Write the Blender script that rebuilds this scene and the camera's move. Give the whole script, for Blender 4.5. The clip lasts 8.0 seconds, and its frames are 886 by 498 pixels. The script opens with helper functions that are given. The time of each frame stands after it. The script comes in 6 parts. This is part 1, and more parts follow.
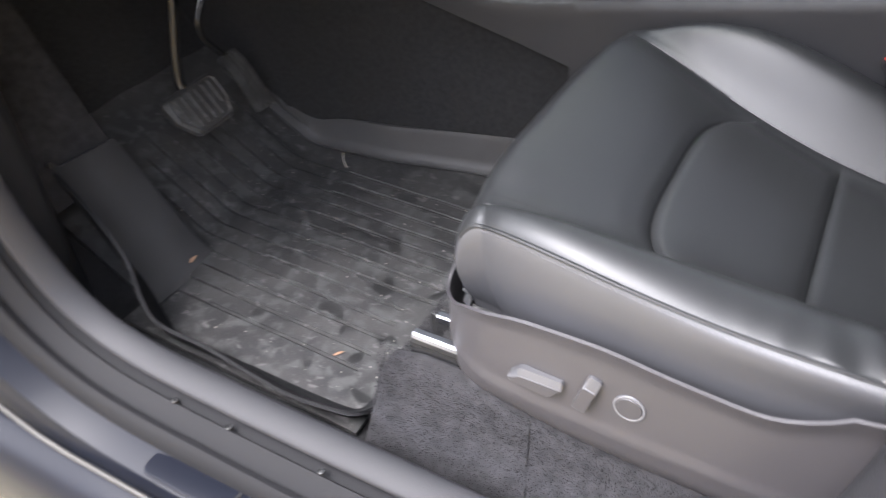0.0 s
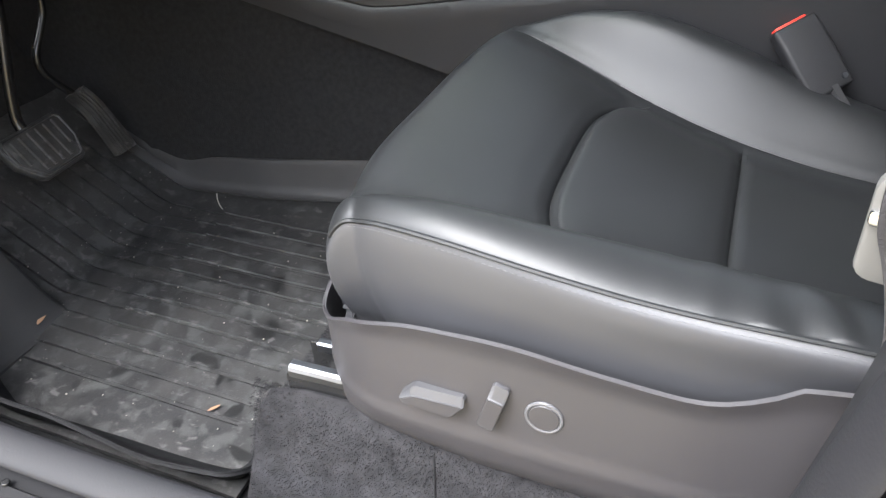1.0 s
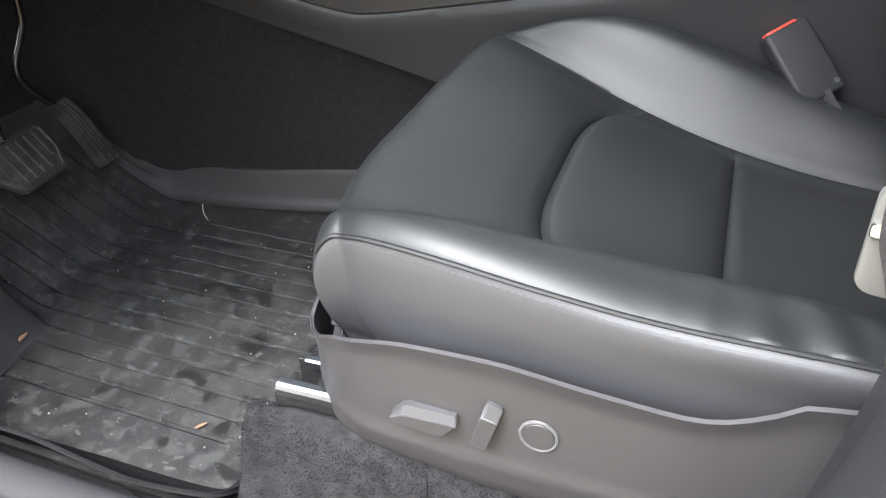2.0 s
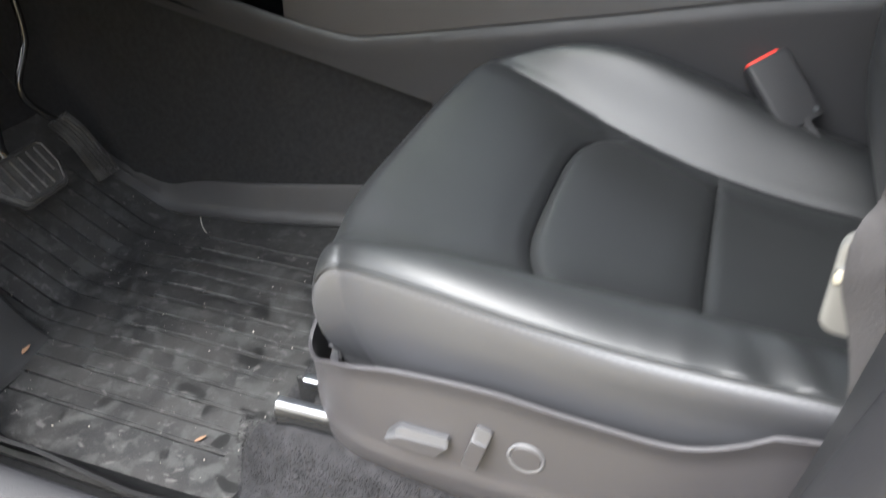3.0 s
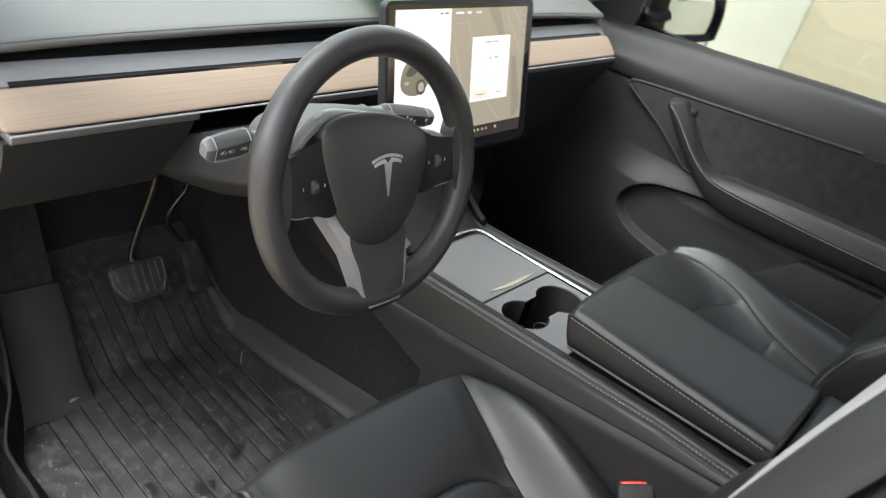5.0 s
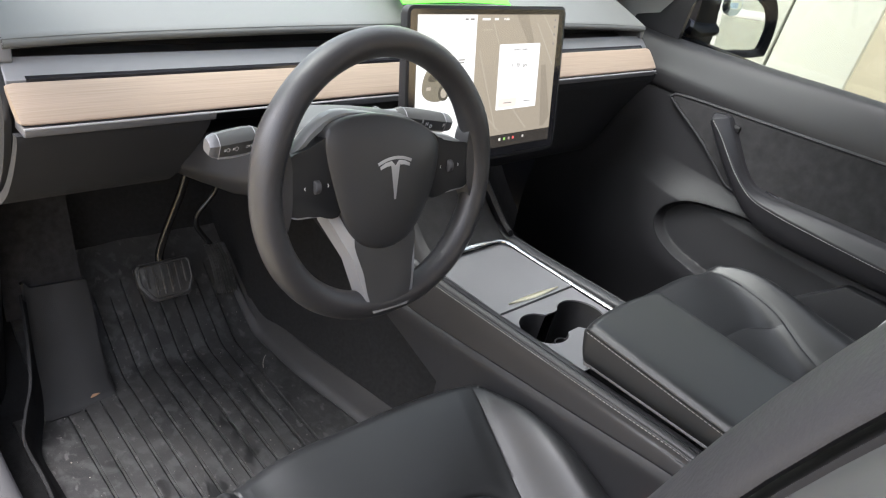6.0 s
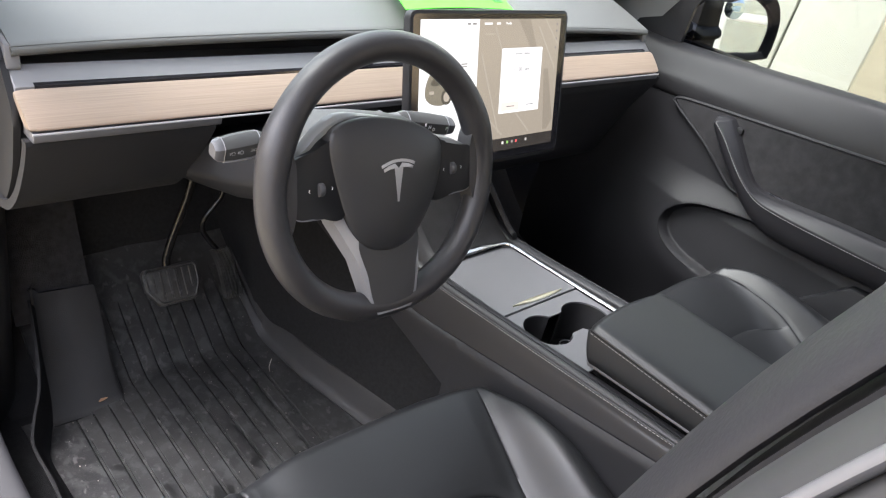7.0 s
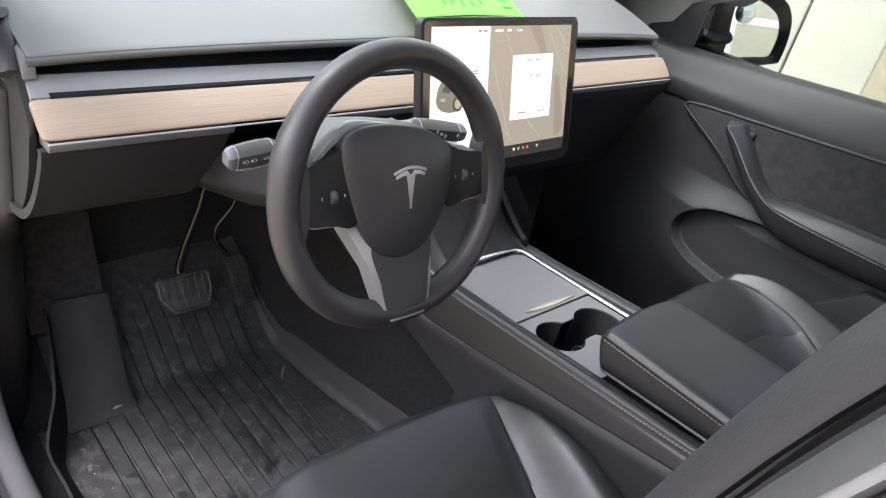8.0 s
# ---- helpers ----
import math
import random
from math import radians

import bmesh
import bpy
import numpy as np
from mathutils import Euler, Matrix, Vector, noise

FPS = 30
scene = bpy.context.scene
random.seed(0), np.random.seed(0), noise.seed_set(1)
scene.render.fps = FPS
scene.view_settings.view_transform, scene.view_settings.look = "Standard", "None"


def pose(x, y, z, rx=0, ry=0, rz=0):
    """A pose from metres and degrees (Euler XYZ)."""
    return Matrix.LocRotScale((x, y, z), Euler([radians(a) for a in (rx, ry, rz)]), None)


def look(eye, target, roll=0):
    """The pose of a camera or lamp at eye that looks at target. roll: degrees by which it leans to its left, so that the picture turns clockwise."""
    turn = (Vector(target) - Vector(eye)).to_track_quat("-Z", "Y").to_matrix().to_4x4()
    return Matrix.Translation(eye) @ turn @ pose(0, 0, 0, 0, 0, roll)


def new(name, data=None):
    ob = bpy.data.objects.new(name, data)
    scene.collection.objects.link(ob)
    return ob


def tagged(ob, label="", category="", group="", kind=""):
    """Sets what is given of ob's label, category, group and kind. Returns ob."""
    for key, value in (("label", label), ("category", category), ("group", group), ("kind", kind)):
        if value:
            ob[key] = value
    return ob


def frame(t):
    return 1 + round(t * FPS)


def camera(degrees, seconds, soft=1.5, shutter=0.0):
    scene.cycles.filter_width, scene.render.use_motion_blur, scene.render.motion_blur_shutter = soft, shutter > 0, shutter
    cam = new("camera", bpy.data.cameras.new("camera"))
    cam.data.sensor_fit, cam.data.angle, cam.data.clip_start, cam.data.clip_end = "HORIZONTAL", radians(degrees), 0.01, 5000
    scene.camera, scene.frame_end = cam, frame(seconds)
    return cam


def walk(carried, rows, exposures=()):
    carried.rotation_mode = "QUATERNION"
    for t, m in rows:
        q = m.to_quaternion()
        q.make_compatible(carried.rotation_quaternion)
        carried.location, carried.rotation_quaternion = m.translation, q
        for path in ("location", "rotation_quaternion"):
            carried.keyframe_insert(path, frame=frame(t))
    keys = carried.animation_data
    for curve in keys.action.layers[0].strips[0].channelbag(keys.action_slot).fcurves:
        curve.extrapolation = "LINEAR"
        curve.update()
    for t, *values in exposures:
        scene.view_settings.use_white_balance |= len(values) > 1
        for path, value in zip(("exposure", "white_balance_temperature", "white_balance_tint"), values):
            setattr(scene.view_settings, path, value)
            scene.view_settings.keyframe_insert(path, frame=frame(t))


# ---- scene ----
cam = camera(59.6, 8.0, 1.2, 0.5)
PATH = [
    (0, (-1.072, -0.338, 0.725), (0.235, 0.459, -0.562), -3.8),
    (0.5, (-1.043, -0.335, 0.626), (0.4, 0.339, -0.583), -4.6),
    (1, (-1.02, -0.341, 0.615), (0.482, 0.298, -0.541), -3.7),
    (1.5, (-1.007, -0.34, 0.611), (0.508, 0.284, -0.535), -3.7),
    (1.7, (-1.005, -0.338, 0.612), (0.512, 0.283, -0.535), -3.8),
    (2.8, (-1.01, -0.333, 0.62), (0.506, 0.274, -0.536), -3.8),
    (3, (-1.013, -0.34, 0.649), (0.506, 0.258, -0.506), -3.2),
    (3.2, (-1.014, -0.357, 0.732), (0.5, 0.22, -0.44), -2.5),
    (3.5, (-1.015, -0.4, 0.853), (0.514, 0.222, -0.277), -1.1),
    (3.7, (-1.031, -0.435, 0.916), (0.511, 0.23, -0.171), 1.2),
    (4, (-1.052, -0.477, 0.955), (0.465, 0.276, -0.109), 4.5),
    (4.5, (-1.053, -0.475, 1.016), (0.474, 0.345, 0.017), 14.4),
    (5, (-1.006, -0.535, 1.053), (0.436, 0.416, 0.045), 16.8),
    (5.2, (-0.984, -0.555, 1.048), (0.415, 0.457, 0.038), 17.5),
    (6.3, (-0.952, -0.574, 1.045), (0.396, 0.509, 0.042), 15.9),
    (6.5, (-0.951, -0.576, 1.046), (0.396, 0.512, 0.045), 15.7),
    (7, (-0.958, -0.582, 1.045), (0.388, 0.512, 0.049), 15.5),
    (7.5, (-0.96, -0.581, 1.045), (0.381, 0.524, 0.055), 15.1),
    (8, (-0.96, -0.581, 1.045), (0.37, 0.54, 0.057), 14.7),
]
walk(cam, [(t, look(eye, target, roll)) for t, eye, target, roll in PATH], [(0.0, 3.47, 6150, 15), (1.0, 3.39, 6150, 10), (3.05, 3.42, 6250, 8), (3.4, 3.74, 6350, 6), (3.8, 3.42, 6300, 4), (4.6, 2.84, 6350, 8), (5.2, 2.92, 6350, 9), (6.4, 3.02, 6200, 14), (8.0, 3.0, 6200, 15)])

# ---- light ----
world = bpy.data.worlds.new("sky")
scene.world = world
world.use_nodes = True
wn = world.node_tree
sky = wn.nodes.new("ShaderNodeTexSky")
sky.sky_type, sky.sun_disc = "NISHITA", False
sky.sun_elevation, sky.sun_rotation = radians(60), radians(302)
sky.air_density, sky.dust_density, sky.ozone_density = 1.0, 4.0, 0.5
back = wn.nodes["Background"]
back.inputs["Strength"].default_value = 0.15
veil = wn.nodes.new("ShaderNodeHueSaturation")
veil.inputs["Saturation"].default_value = 0.35
wn.links.new(sky.outputs[0], veil.inputs["Color"])
wn.links.new(veil.outputs[0], back.inputs[0])
sun_data = bpy.data.lights.new("sun", "SUN")
sun_data.energy, sun_data.angle, sun_data.color = 0.5, radians(50), (1.0, 0.99, 0.97)
sun = new("sun", sun_data)
sun.matrix_world = look((-3.1, 1.9, 6.6), (0, 0, 0))


# ---- materials ----
def surface(name, base, rough=0.5, metal=0.0, grain=0.0, grain_size=400.0, vary=0.1, vary_size=6.0, spec=0.5, tint=None, stretch=None, rough_vary=0.08, coat=0.0, glow=None):
    """A principled material with colour wear at a large scale, roughness changes and a fine relief. Sizes in cycles a metre."""
    m = bpy.data.materials.new(name)
    m.use_nodes = True
    t, n = m.node_tree, m.node_tree.nodes
    p = n["Principled BSDF"]
    p.inputs["Roughness"].default_value, p.inputs["Metallic"].default_value = rough, metal
    p.inputs["Specular IOR Level"].default_value = spec
    p.inputs["Coat Weight"].default_value = coat
    where = n.new("ShaderNodeTexCoord")
    mapped = n.new("ShaderNodeMapping")
    t.links.new(where.outputs["Object"], mapped.inputs[0])
    if stretch:
        mapped.inputs["Scale"].default_value = stretch
    big = n.new("ShaderNodeTexNoise")
    big.inputs["Scale"].default_value, big.inputs["Detail"].default_value = vary_size, 6
    t.links.new(mapped.outputs[0], big.inputs["Vector"])
    mix = n.new("ShaderNodeMix")
    mix.data_type = "RGBA"
    a = [max(0, c * (1 - vary)) for c in base]
    b = tint or [min(1, c * (1 + vary)) for c in base]
    mix.inputs[6].default_value, mix.inputs[7].default_value = (*a, 1), (*b, 1)
    t.links.new(big.outputs["Fac"], mix.inputs[0])
    t.links.new(mix.outputs[2], p.inputs["Base Color"])
    span = n.new("ShaderNodeMapRange")
    span.inputs["To Min"].default_value, span.inputs["To Max"].default_value = max(0.02, rough - rough_vary), min(1, rough + rough_vary)
    t.links.new(big.outputs["Fac"], span.inputs["Value"])
    t.links.new(span.outputs[0], p.inputs["Roughness"])
    if grain:
        fine = n.new("ShaderNodeTexNoise")
        fine.inputs["Scale"].default_value, fine.inputs["Detail"].default_value = grain_size, 3
        t.links.new(mapped.outputs[0], fine.inputs["Vector"])
        bump = n.new("ShaderNodeBump")
        bump.inputs["Strength"].default_value, bump.inputs["Distance"].default_value = grain, 0.001
        t.links.new(fine.outputs["Fac"], bump.inputs["Height"])
        t.links.new(bump.outputs[0], p.inputs["Normal"])
    if glow:
        p.inputs["Emission Color"].default_value, p.inputs["Emission Strength"].default_value = (*glow[:3], 1), glow[3]
    return m


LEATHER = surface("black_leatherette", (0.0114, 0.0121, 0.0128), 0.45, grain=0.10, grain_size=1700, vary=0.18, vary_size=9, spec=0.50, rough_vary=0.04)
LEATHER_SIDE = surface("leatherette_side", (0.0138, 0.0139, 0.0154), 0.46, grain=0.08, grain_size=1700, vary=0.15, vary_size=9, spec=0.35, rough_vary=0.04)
# Seat leatherette again, made paler: light from the doorway is put into the colour.
SEAT_SIDE = surface("leatherette_side_lit", (0.0375, 0.0380, 0.0415), 0.44, grain=0.10, grain_size=1500, vary=0.15, vary_size=9, spec=0.5, rough_vary=0.04)
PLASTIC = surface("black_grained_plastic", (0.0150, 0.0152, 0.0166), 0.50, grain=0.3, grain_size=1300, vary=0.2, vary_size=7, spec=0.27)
SOFT_PLASTIC = surface("soft_touch_black", (0.01279, 0.01279, 0.01351), 0.5, grain=0.2, grain_size=1500, vary=0.15, spec=0.3)
VALANCE = surface("brown_black_plastic", (0.0320, 0.0302, 0.0325), 0.45, grain=0.15, grain_size=1600, vary=0.12, vary_size=5)
CARPET = surface("black_carpet", (0.01763, 0.01763, 0.01811), 0.95, grain=1.0, grain_size=900, vary=0.45, vary_size=140, spec=0.04)
CARPET_GREY = surface("dark_grey_carpet", (0.02232, 0.02198, 0.02347), 0.95, grain=1.0, grain_size=520, vary=0.75, vary_size=70, spec=0.1)
SEAL = surface("grey_black_seal", (0.0323, 0.0323, 0.0361), 0.6, grain=0.15, grain_size=500, vary=0.2, spec=0.2)
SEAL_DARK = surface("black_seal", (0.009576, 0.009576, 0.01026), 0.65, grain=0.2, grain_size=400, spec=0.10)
PAINT = surface("midnight_grey_paint", (0.0042, 0.0050, 0.0082), 0.45, vary=0.3, coat=0.04, spec=0.10)
STEEL = surface("rail_steel", (0.15, 0.156, 0.168), 0.38, metal=1.0, vary=0.3, vary_size=20)
DARK_STEEL = surface("dark_steel", (0.049, 0.049, 0.0497), 0.26, metal=0.7, vary=0.2, vary_size=20)
CHROME = surface("satin_chrome", (0.62, 0.62, 0.62), 0.22, metal=1.0, vary=0.05)
SILVER = surface("satin_silver_plastic", (0.2592, 0.2592, 0.2709), 0.34, metal=0.3, vary=0.06)
STRIP = surface("grey_satin_strip", (0.38, 0.38, 0.3895), 0.32, metal=0.4, vary=0.06)
SWITCH = surface("satin_grey_switch", (0.0573, 0.0573, 0.06061), 0.42, metal=0.3, vary=0.06)
WHEEL_LEATHER = surface("wheel_leather", (0.02185, 0.02128, 0.0228), 0.42, grain=0.22, grain_size=1300, vary=0.15, vary_size=12)
SATIN_BLACK = surface("satin_black", (0.01425, 0.01425, 0.0152), 0.40, vary=0.15, grain=0.05, grain_size=1500, spec=0.22)
GLOSS_BLACK = surface("gloss_black", (0.0114, 0.0114, 0.0133), 0.1, vary=0.1, rough_vary=0.03)
# Paler than the plastic itself: windscreen glare is painted into this base.
DASH_TOP = surface("dash_top_glare_grain", (0.08813, 0.091, 0.08813), 0.50, grain=0.25, grain_size=1400, vary=0.06)
HUB_PLASTIC = surface("soft_black_hub", (0.02731, 0.02731, 0.0284), 0.45, vary=0.12, grain=0.1, grain_size=1300, spec=0.42)
BEZEL = surface("satin_bezel", (0.2238, 0.2297, 0.2297), 0.48, metal=0.15, vary=0.05)
# Paler than the shroud below: the windscreen's reflection is put into this grey.
COLLAR = surface("collar_lit_grey", (0.0608, 0.06156, 0.0608), 0.6, grain=0.05, grain_size=1500, vary=0.06, spec=0.3)
SILL_SEAL = surface("black_sill_seal", (0.01258, 0.01258, 0.01422), 0.55, grain=0.2, grain_size=500, vary=0.25, spec=0.22)
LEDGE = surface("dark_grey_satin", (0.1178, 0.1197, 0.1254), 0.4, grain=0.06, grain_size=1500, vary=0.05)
SUEDE = surface("charcoal_suede", (0.02345, 0.02345, 0.02416), 0.95, grain=0.6, grain_size=700, vary=0.55, vary_size=45, spec=0.15)
CONSOLE_TOP = surface("grey_console_lid", (0.1087, 0.1087, 0.1136), 0.42, grain=0.05, grain_size=1500, vary=0.05)
FABRIC = surface("light_grey_headliner", (0.1897, 0.1932, 0.1897), 0.95, grain=0.5, grain_size=900, vary=0.05, spec=0.1)
WEBBING = surface("grey_belt_webbing", (0.01766, 0.01596, 0.01664), 0.7, grain=0.9, grain_size=500, vary=0.25, stretch=(1, 1, 4))
SEAT_THREAD = surface("dark_grey_thread", (0.1, 0.099, 0.1), 0.8, vary=0.2)
THREAD = surface("grey_thread", (0.2147, 0.2125, 0.2125), 0.8, vary=0.2)
RED = surface("red_plastic", (0.75, 0.05, 0.03), 0.35, vary=0.05)
GREEN = surface("neon_green_paper", (0.08, 0.86, 0.02), 0.6, vary=0.05)
INK = surface("dark_ink", (0.019, 0.114, 0.019), 0.6)
WHITE_MARK = surface("white_print", (0.85, 0.85, 0.85), 0.5)
CLIP = surface("brass_satin", (0.62, 0.58, 0.42), 0.3, metal=0.9)
CONCRETE = surface("tan_concrete", (0.300, 0.262, 0.180), 0.9, grain=0.5, grain_size=60, vary=0.14, vary_size=2.5)
WALL = surface("off_white_panel", (0.6536, 0.6732, 0.6291), 0.6, grain=0.1, grain_size=80, vary=0.03, vary_size=1.5)
CRUMB = surface("pale_crumb", (0.247, 0.2318, 0.2052), 0.8, vary=0.4, vary_size=80)
LEAF = surface("dry_leaf", (0.228, 0.133, 0.0798), 0.8, vary=0.4, vary_size=50)
FRAME_WHITE = surface("white_window_frame", (0.85, 0.85, 0.85), 0.4, vary=0.05)
TONGUE = surface("warm_grey_plastic", (0.095, 0.0931, 0.0874), 0.5, grain=0.1, grain_size=900, vary=0.1)
TRIM_GREY = surface("satin_grey_trim", (0.095, 0.095, 0.1), 0.36, metal=0.2, vary=0.06)
STALK_GREY = surface("satin_grey_stalk", (0.0465, 0.0465, 0.045), 0.42, grain=0.1, grain_size=1400, vary=0.1)
FINE_MARK = surface("grey_print", (0.38, 0.38, 0.38), 0.5)
KICK = surface("grey_kick_plastic", (0.01685, 0.01685, 0.01814), 0.55, grain=0.2, grain_size=900, vary=0.2, spec=0.25)
STALK_END = surface("satin_stalk_end", (0.1045, 0.1045, 0.1102), 0.36, metal=0.3, vary=0.06)
SATIN_GREY = surface("smooth_grey_flange", (0.02375, 0.02337, 0.02508), 0.5, vary=0.1, vary_size=5, spec=0.3)
COVER_GREY = surface("satin_grey_cover", (0.02565, 0.02565, 0.02651), 0.5, vary=0.1, vary_size=5, spec=0.3)
EDGE_GLINT = surface("tan_edge_glint", (0.0204, 0.0186, 0.015), 0.6, vary=0.25, vary_size=12)
BRICK_TAN = surface("tan_facade", (0.798, 0.627, 0.38), 0.85, grain=0.3, grain_size=40, vary=0.2)
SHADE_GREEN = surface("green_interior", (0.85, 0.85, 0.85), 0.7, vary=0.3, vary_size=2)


def wood_material():
    m = surface("open_pore_wood", (0.40, 0.26, 0.17), 0.5, vary=0.1, grain=0.15, grain_size=500, stretch=(0.05, 1, 1))
    t, n = m.node_tree, m.node_tree.nodes
    where, mapped = n.new("ShaderNodeTexCoord"), n.new("ShaderNodeMapping")
    mapped.inputs["Scale"].default_value = (2.6, 260, 260)
    t.links.new(where.outputs["Object"], mapped.inputs[0])
    streak = n.new("ShaderNodeTexNoise")
    streak.inputs["Scale"].default_value, streak.inputs["Detail"].default_value, streak.inputs["Distortion"].default_value = 3.0, 8, 0.6
    t.links.new(mapped.outputs[0], streak.inputs["Vector"])
    ramp = n.new("ShaderNodeValToRGB")
    ramp.color_ramp.elements[0].position, ramp.color_ramp.elements[0].color = 0.3, (0.190, 0.145, 0.106, 1)
    ramp.color_ramp.elements[1].position, ramp.color_ramp.elements[1].color = 0.62, (0.238, 0.186, 0.142, 1)
    t.links.new(streak.outputs["Fac"], ramp.inputs[0])
    t.links.new(ramp.outputs[0], n["Principled BSDF"].inputs["Base Color"])
    return m


WOOD = wood_material()


def rubber_material():
    """Black rubber with dust in blotches, scuffs, and damp dark smears."""
    m = surface("dusty_black_rubber", (0.02, 0.02, 0.02), 0.6, grain=0.35, grain_size=600, vary=0.3, spec=0.60)
    t, n = m.node_tree, m.node_tree.nodes
    p = n["Principled BSDF"]
    where = n.new("ShaderNodeTexCoord")

    def cloud(scale, detail, distort, lo, hi, stretch=(1, 1, 1)):
        mapped, tex, ramp = n.new("ShaderNodeMapping"), n.new("ShaderNodeTexNoise"), n.new("ShaderNodeMapRange")
        mapped.inputs["Scale"].default_value = stretch
        t.links.new(where.outputs["Object"], mapped.inputs[0])
        t.links.new(mapped.outputs[0], tex.inputs["Vector"])
        tex.inputs["Scale"].default_value, tex.inputs["Detail"].default_value, tex.inputs["Distortion"].default_value = scale, detail, distort
        ramp.inputs["From Min"].default_value, ramp.inputs["From Max"].default_value = lo, hi
        t.links.new(tex.outputs["Fac"], ramp.inputs["Value"])
        return ramp.outputs[0]

    def blend(fac, a, b):
        mix = n.new("ShaderNodeMix")
        mix.data_type = "RGBA"
        t.links.new(fac, mix.inputs[0])
        for k, c in ((6, a), (7, b)):
            if isinstance(c, tuple):
                mix.inputs[k].default_value = (*c, 1)
            else:
                t.links.new(c, mix.inputs[k])
        return mix.outputs[2]

    film = blend(cloud(9, 10, 0.9, 0.40, 0.62), (0.0115, 0.0115, 0.0118), (0.0240, 0.0233, 0.0228))
    dust = blend(cloud(42, 14, 0.3, 0.50, 0.62), film, (0.036, 0.0367, 0.0357))
    scuff = blend(cloud(80, 12, 0.3, 0.60, 0.69, (1, 0.6, 1)), dust, (0.065, 0.063, 0.0615))
    scuff = blend(cloud(420, 3, 0.0, 0.66, 0.76), scuff, (0.085, 0.082, 0.078))
    wet = cloud(24, 14, 0.35, 0.60, 0.655)
    t.links.new(blend(wet, scuff, (0.012, 0.012, 0.012)), p.inputs["Base Color"])
    rough = n.new("ShaderNodeMapRange")
    rough.inputs["To Min"].default_value, rough.inputs["To Max"].default_value = 0.52, 0.32
    t.links.new(wet, rough.inputs["Value"])
    t.links.new(rough.outputs[0], p.inputs["Roughness"])
    return m


RUBBER = rubber_material()
RUBBER_CLEAN = surface("plain_black_rubber", (0.02664, 0.02633, 0.02664), 0.55, grain=0.35, grain_size=700, vary=0.35, vary_size=16, spec=0.3)


def emitter(name, colour, strength):
    m = bpy.data.materials.new(name)
    m.use_nodes = True
    p = m.node_tree.nodes["Principled BSDF"]
    p.inputs["Base Color"].default_value = (0.01, 0.01, 0.01, 1)
    p.inputs["Roughness"].default_value = 0.25
    p.inputs["Emission Color"].default_value, p.inputs["Emission Strength"].default_value = (*colour, 1), strength * 0.165
    return m


def mirror_material(name, tint=(0.9, 0.9, 0.9)):
    m = bpy.data.materials.new(name)
    m.use_nodes = True
    p = m.node_tree.nodes["Principled BSDF"]
    p.inputs["Base Color"].default_value, p.inputs["Metallic"].default_value, p.inputs["Roughness"].default_value = (*tint, 1), 1.0, 0.02
    return m


def pane_material(name, tint, gloss=0.06):
    m = bpy.data.materials.new(name)
    m.use_nodes = True
    t, n = m.node_tree, m.node_tree.nodes
    n.remove(n["Principled BSDF"])
    clear, shine, mix = n.new("ShaderNodeBsdfTransparent"), n.new("ShaderNodeBsdfGlossy"), n.new("ShaderNodeMixShader")
    clear.inputs[0].default_value, shine.inputs["Roughness"].default_value = (*tint, 1), 0.02
    mix.inputs[0].default_value = gloss
    t.links.new(clear.outputs[0], mix.inputs[1])
    t.links.new(shine.outputs[0], mix.inputs[2])
    t.links.new(mix.outputs[0], n["Material Output"].inputs["Surface"])
    return m


GLASS = pane_material("window_glass", (0.9, 0.93, 0.9))
SIDE_GLASS = pane_material("tinted_side_glass", (0.57, 0.585, 0.55), 0.04)
ROOF_GLASS = pane_material("tinted_roof_glass", (0.075, 0.074, 0.058), 0.1)
MIRROR = mirror_material("mirror_glass")
MIRROR_BLUE = mirror_material("blind_spot_mirror", (0.55, 0.72, 0.95))

# ---- mesh helpers ----
UPX = Matrix(((0, 0, 1, 0), (1, 0, 0, 0), (0, 1, 0, 0), (0, 0, 0, 1)))   # outline in (y, z), depth along +x
UPY = Matrix(((1, 0, 0, 0), (0, 0, -1, 0), (0, 1, 0, 0), (0, 0, 0, 1)))  # outline in (x, z), depth along -y


def thing(name, label, category, group="", at=(0, 0, 0)):
    ob = new(name)
    ob.empty_display_size = 0.05
    ob.location = at
    return tagged(ob, label, category, group)


def part(name, bm, material, parent=None, label="", smooth=40.0, category="", group="", kind=""):
    bmesh.ops.recalc_face_normals(bm, faces=bm.faces)
    me = bpy.data.meshes.new(name)
    bm.to_mesh(me)
    bm.free()
    me.materials.append(material)
    me.polygons.foreach_set("use_smooth", [True] * len(me.polygons))
    me.set_sharp_from_angle(angle=radians(smooth))
    ob = new(name, me)
    if parent:
        ob.parent = parent
        if not parent.parent:
            ob.matrix_parent_inverse = Matrix.Translation(-parent.location)
    return tagged(ob, label, category, group, kind)


def curve(points, n, closed=False):
    """Catmull-Rom through the points, n samples."""
    p = np.array(points, float)
    k = len(p)
    u = np.linspace(0, k if closed else k - 1, n, endpoint=not closed)
    i = np.floor(u).astype(int)
    if not closed:
        i = np.minimum(i, k - 2)
    f = (u - i)[:, None]
    if closed:
        a, b, c, d = p[(i - 1) % k], p[i % k], p[(i + 1) % k], p[(i + 2) % k]
    else:
        q = np.vstack([2 * p[0] - p[1], p, 2 * p[-1] - p[-2]])
        a, b, c, d = q[i], q[i + 1], q[i + 2], q[i + 3]
    return 0.5 * (2 * b + (c - a) * f + (2 * a - 5 * b + 4 * c - d) * f**2 + (3 * b - a - 3 * c + d) * f**3)


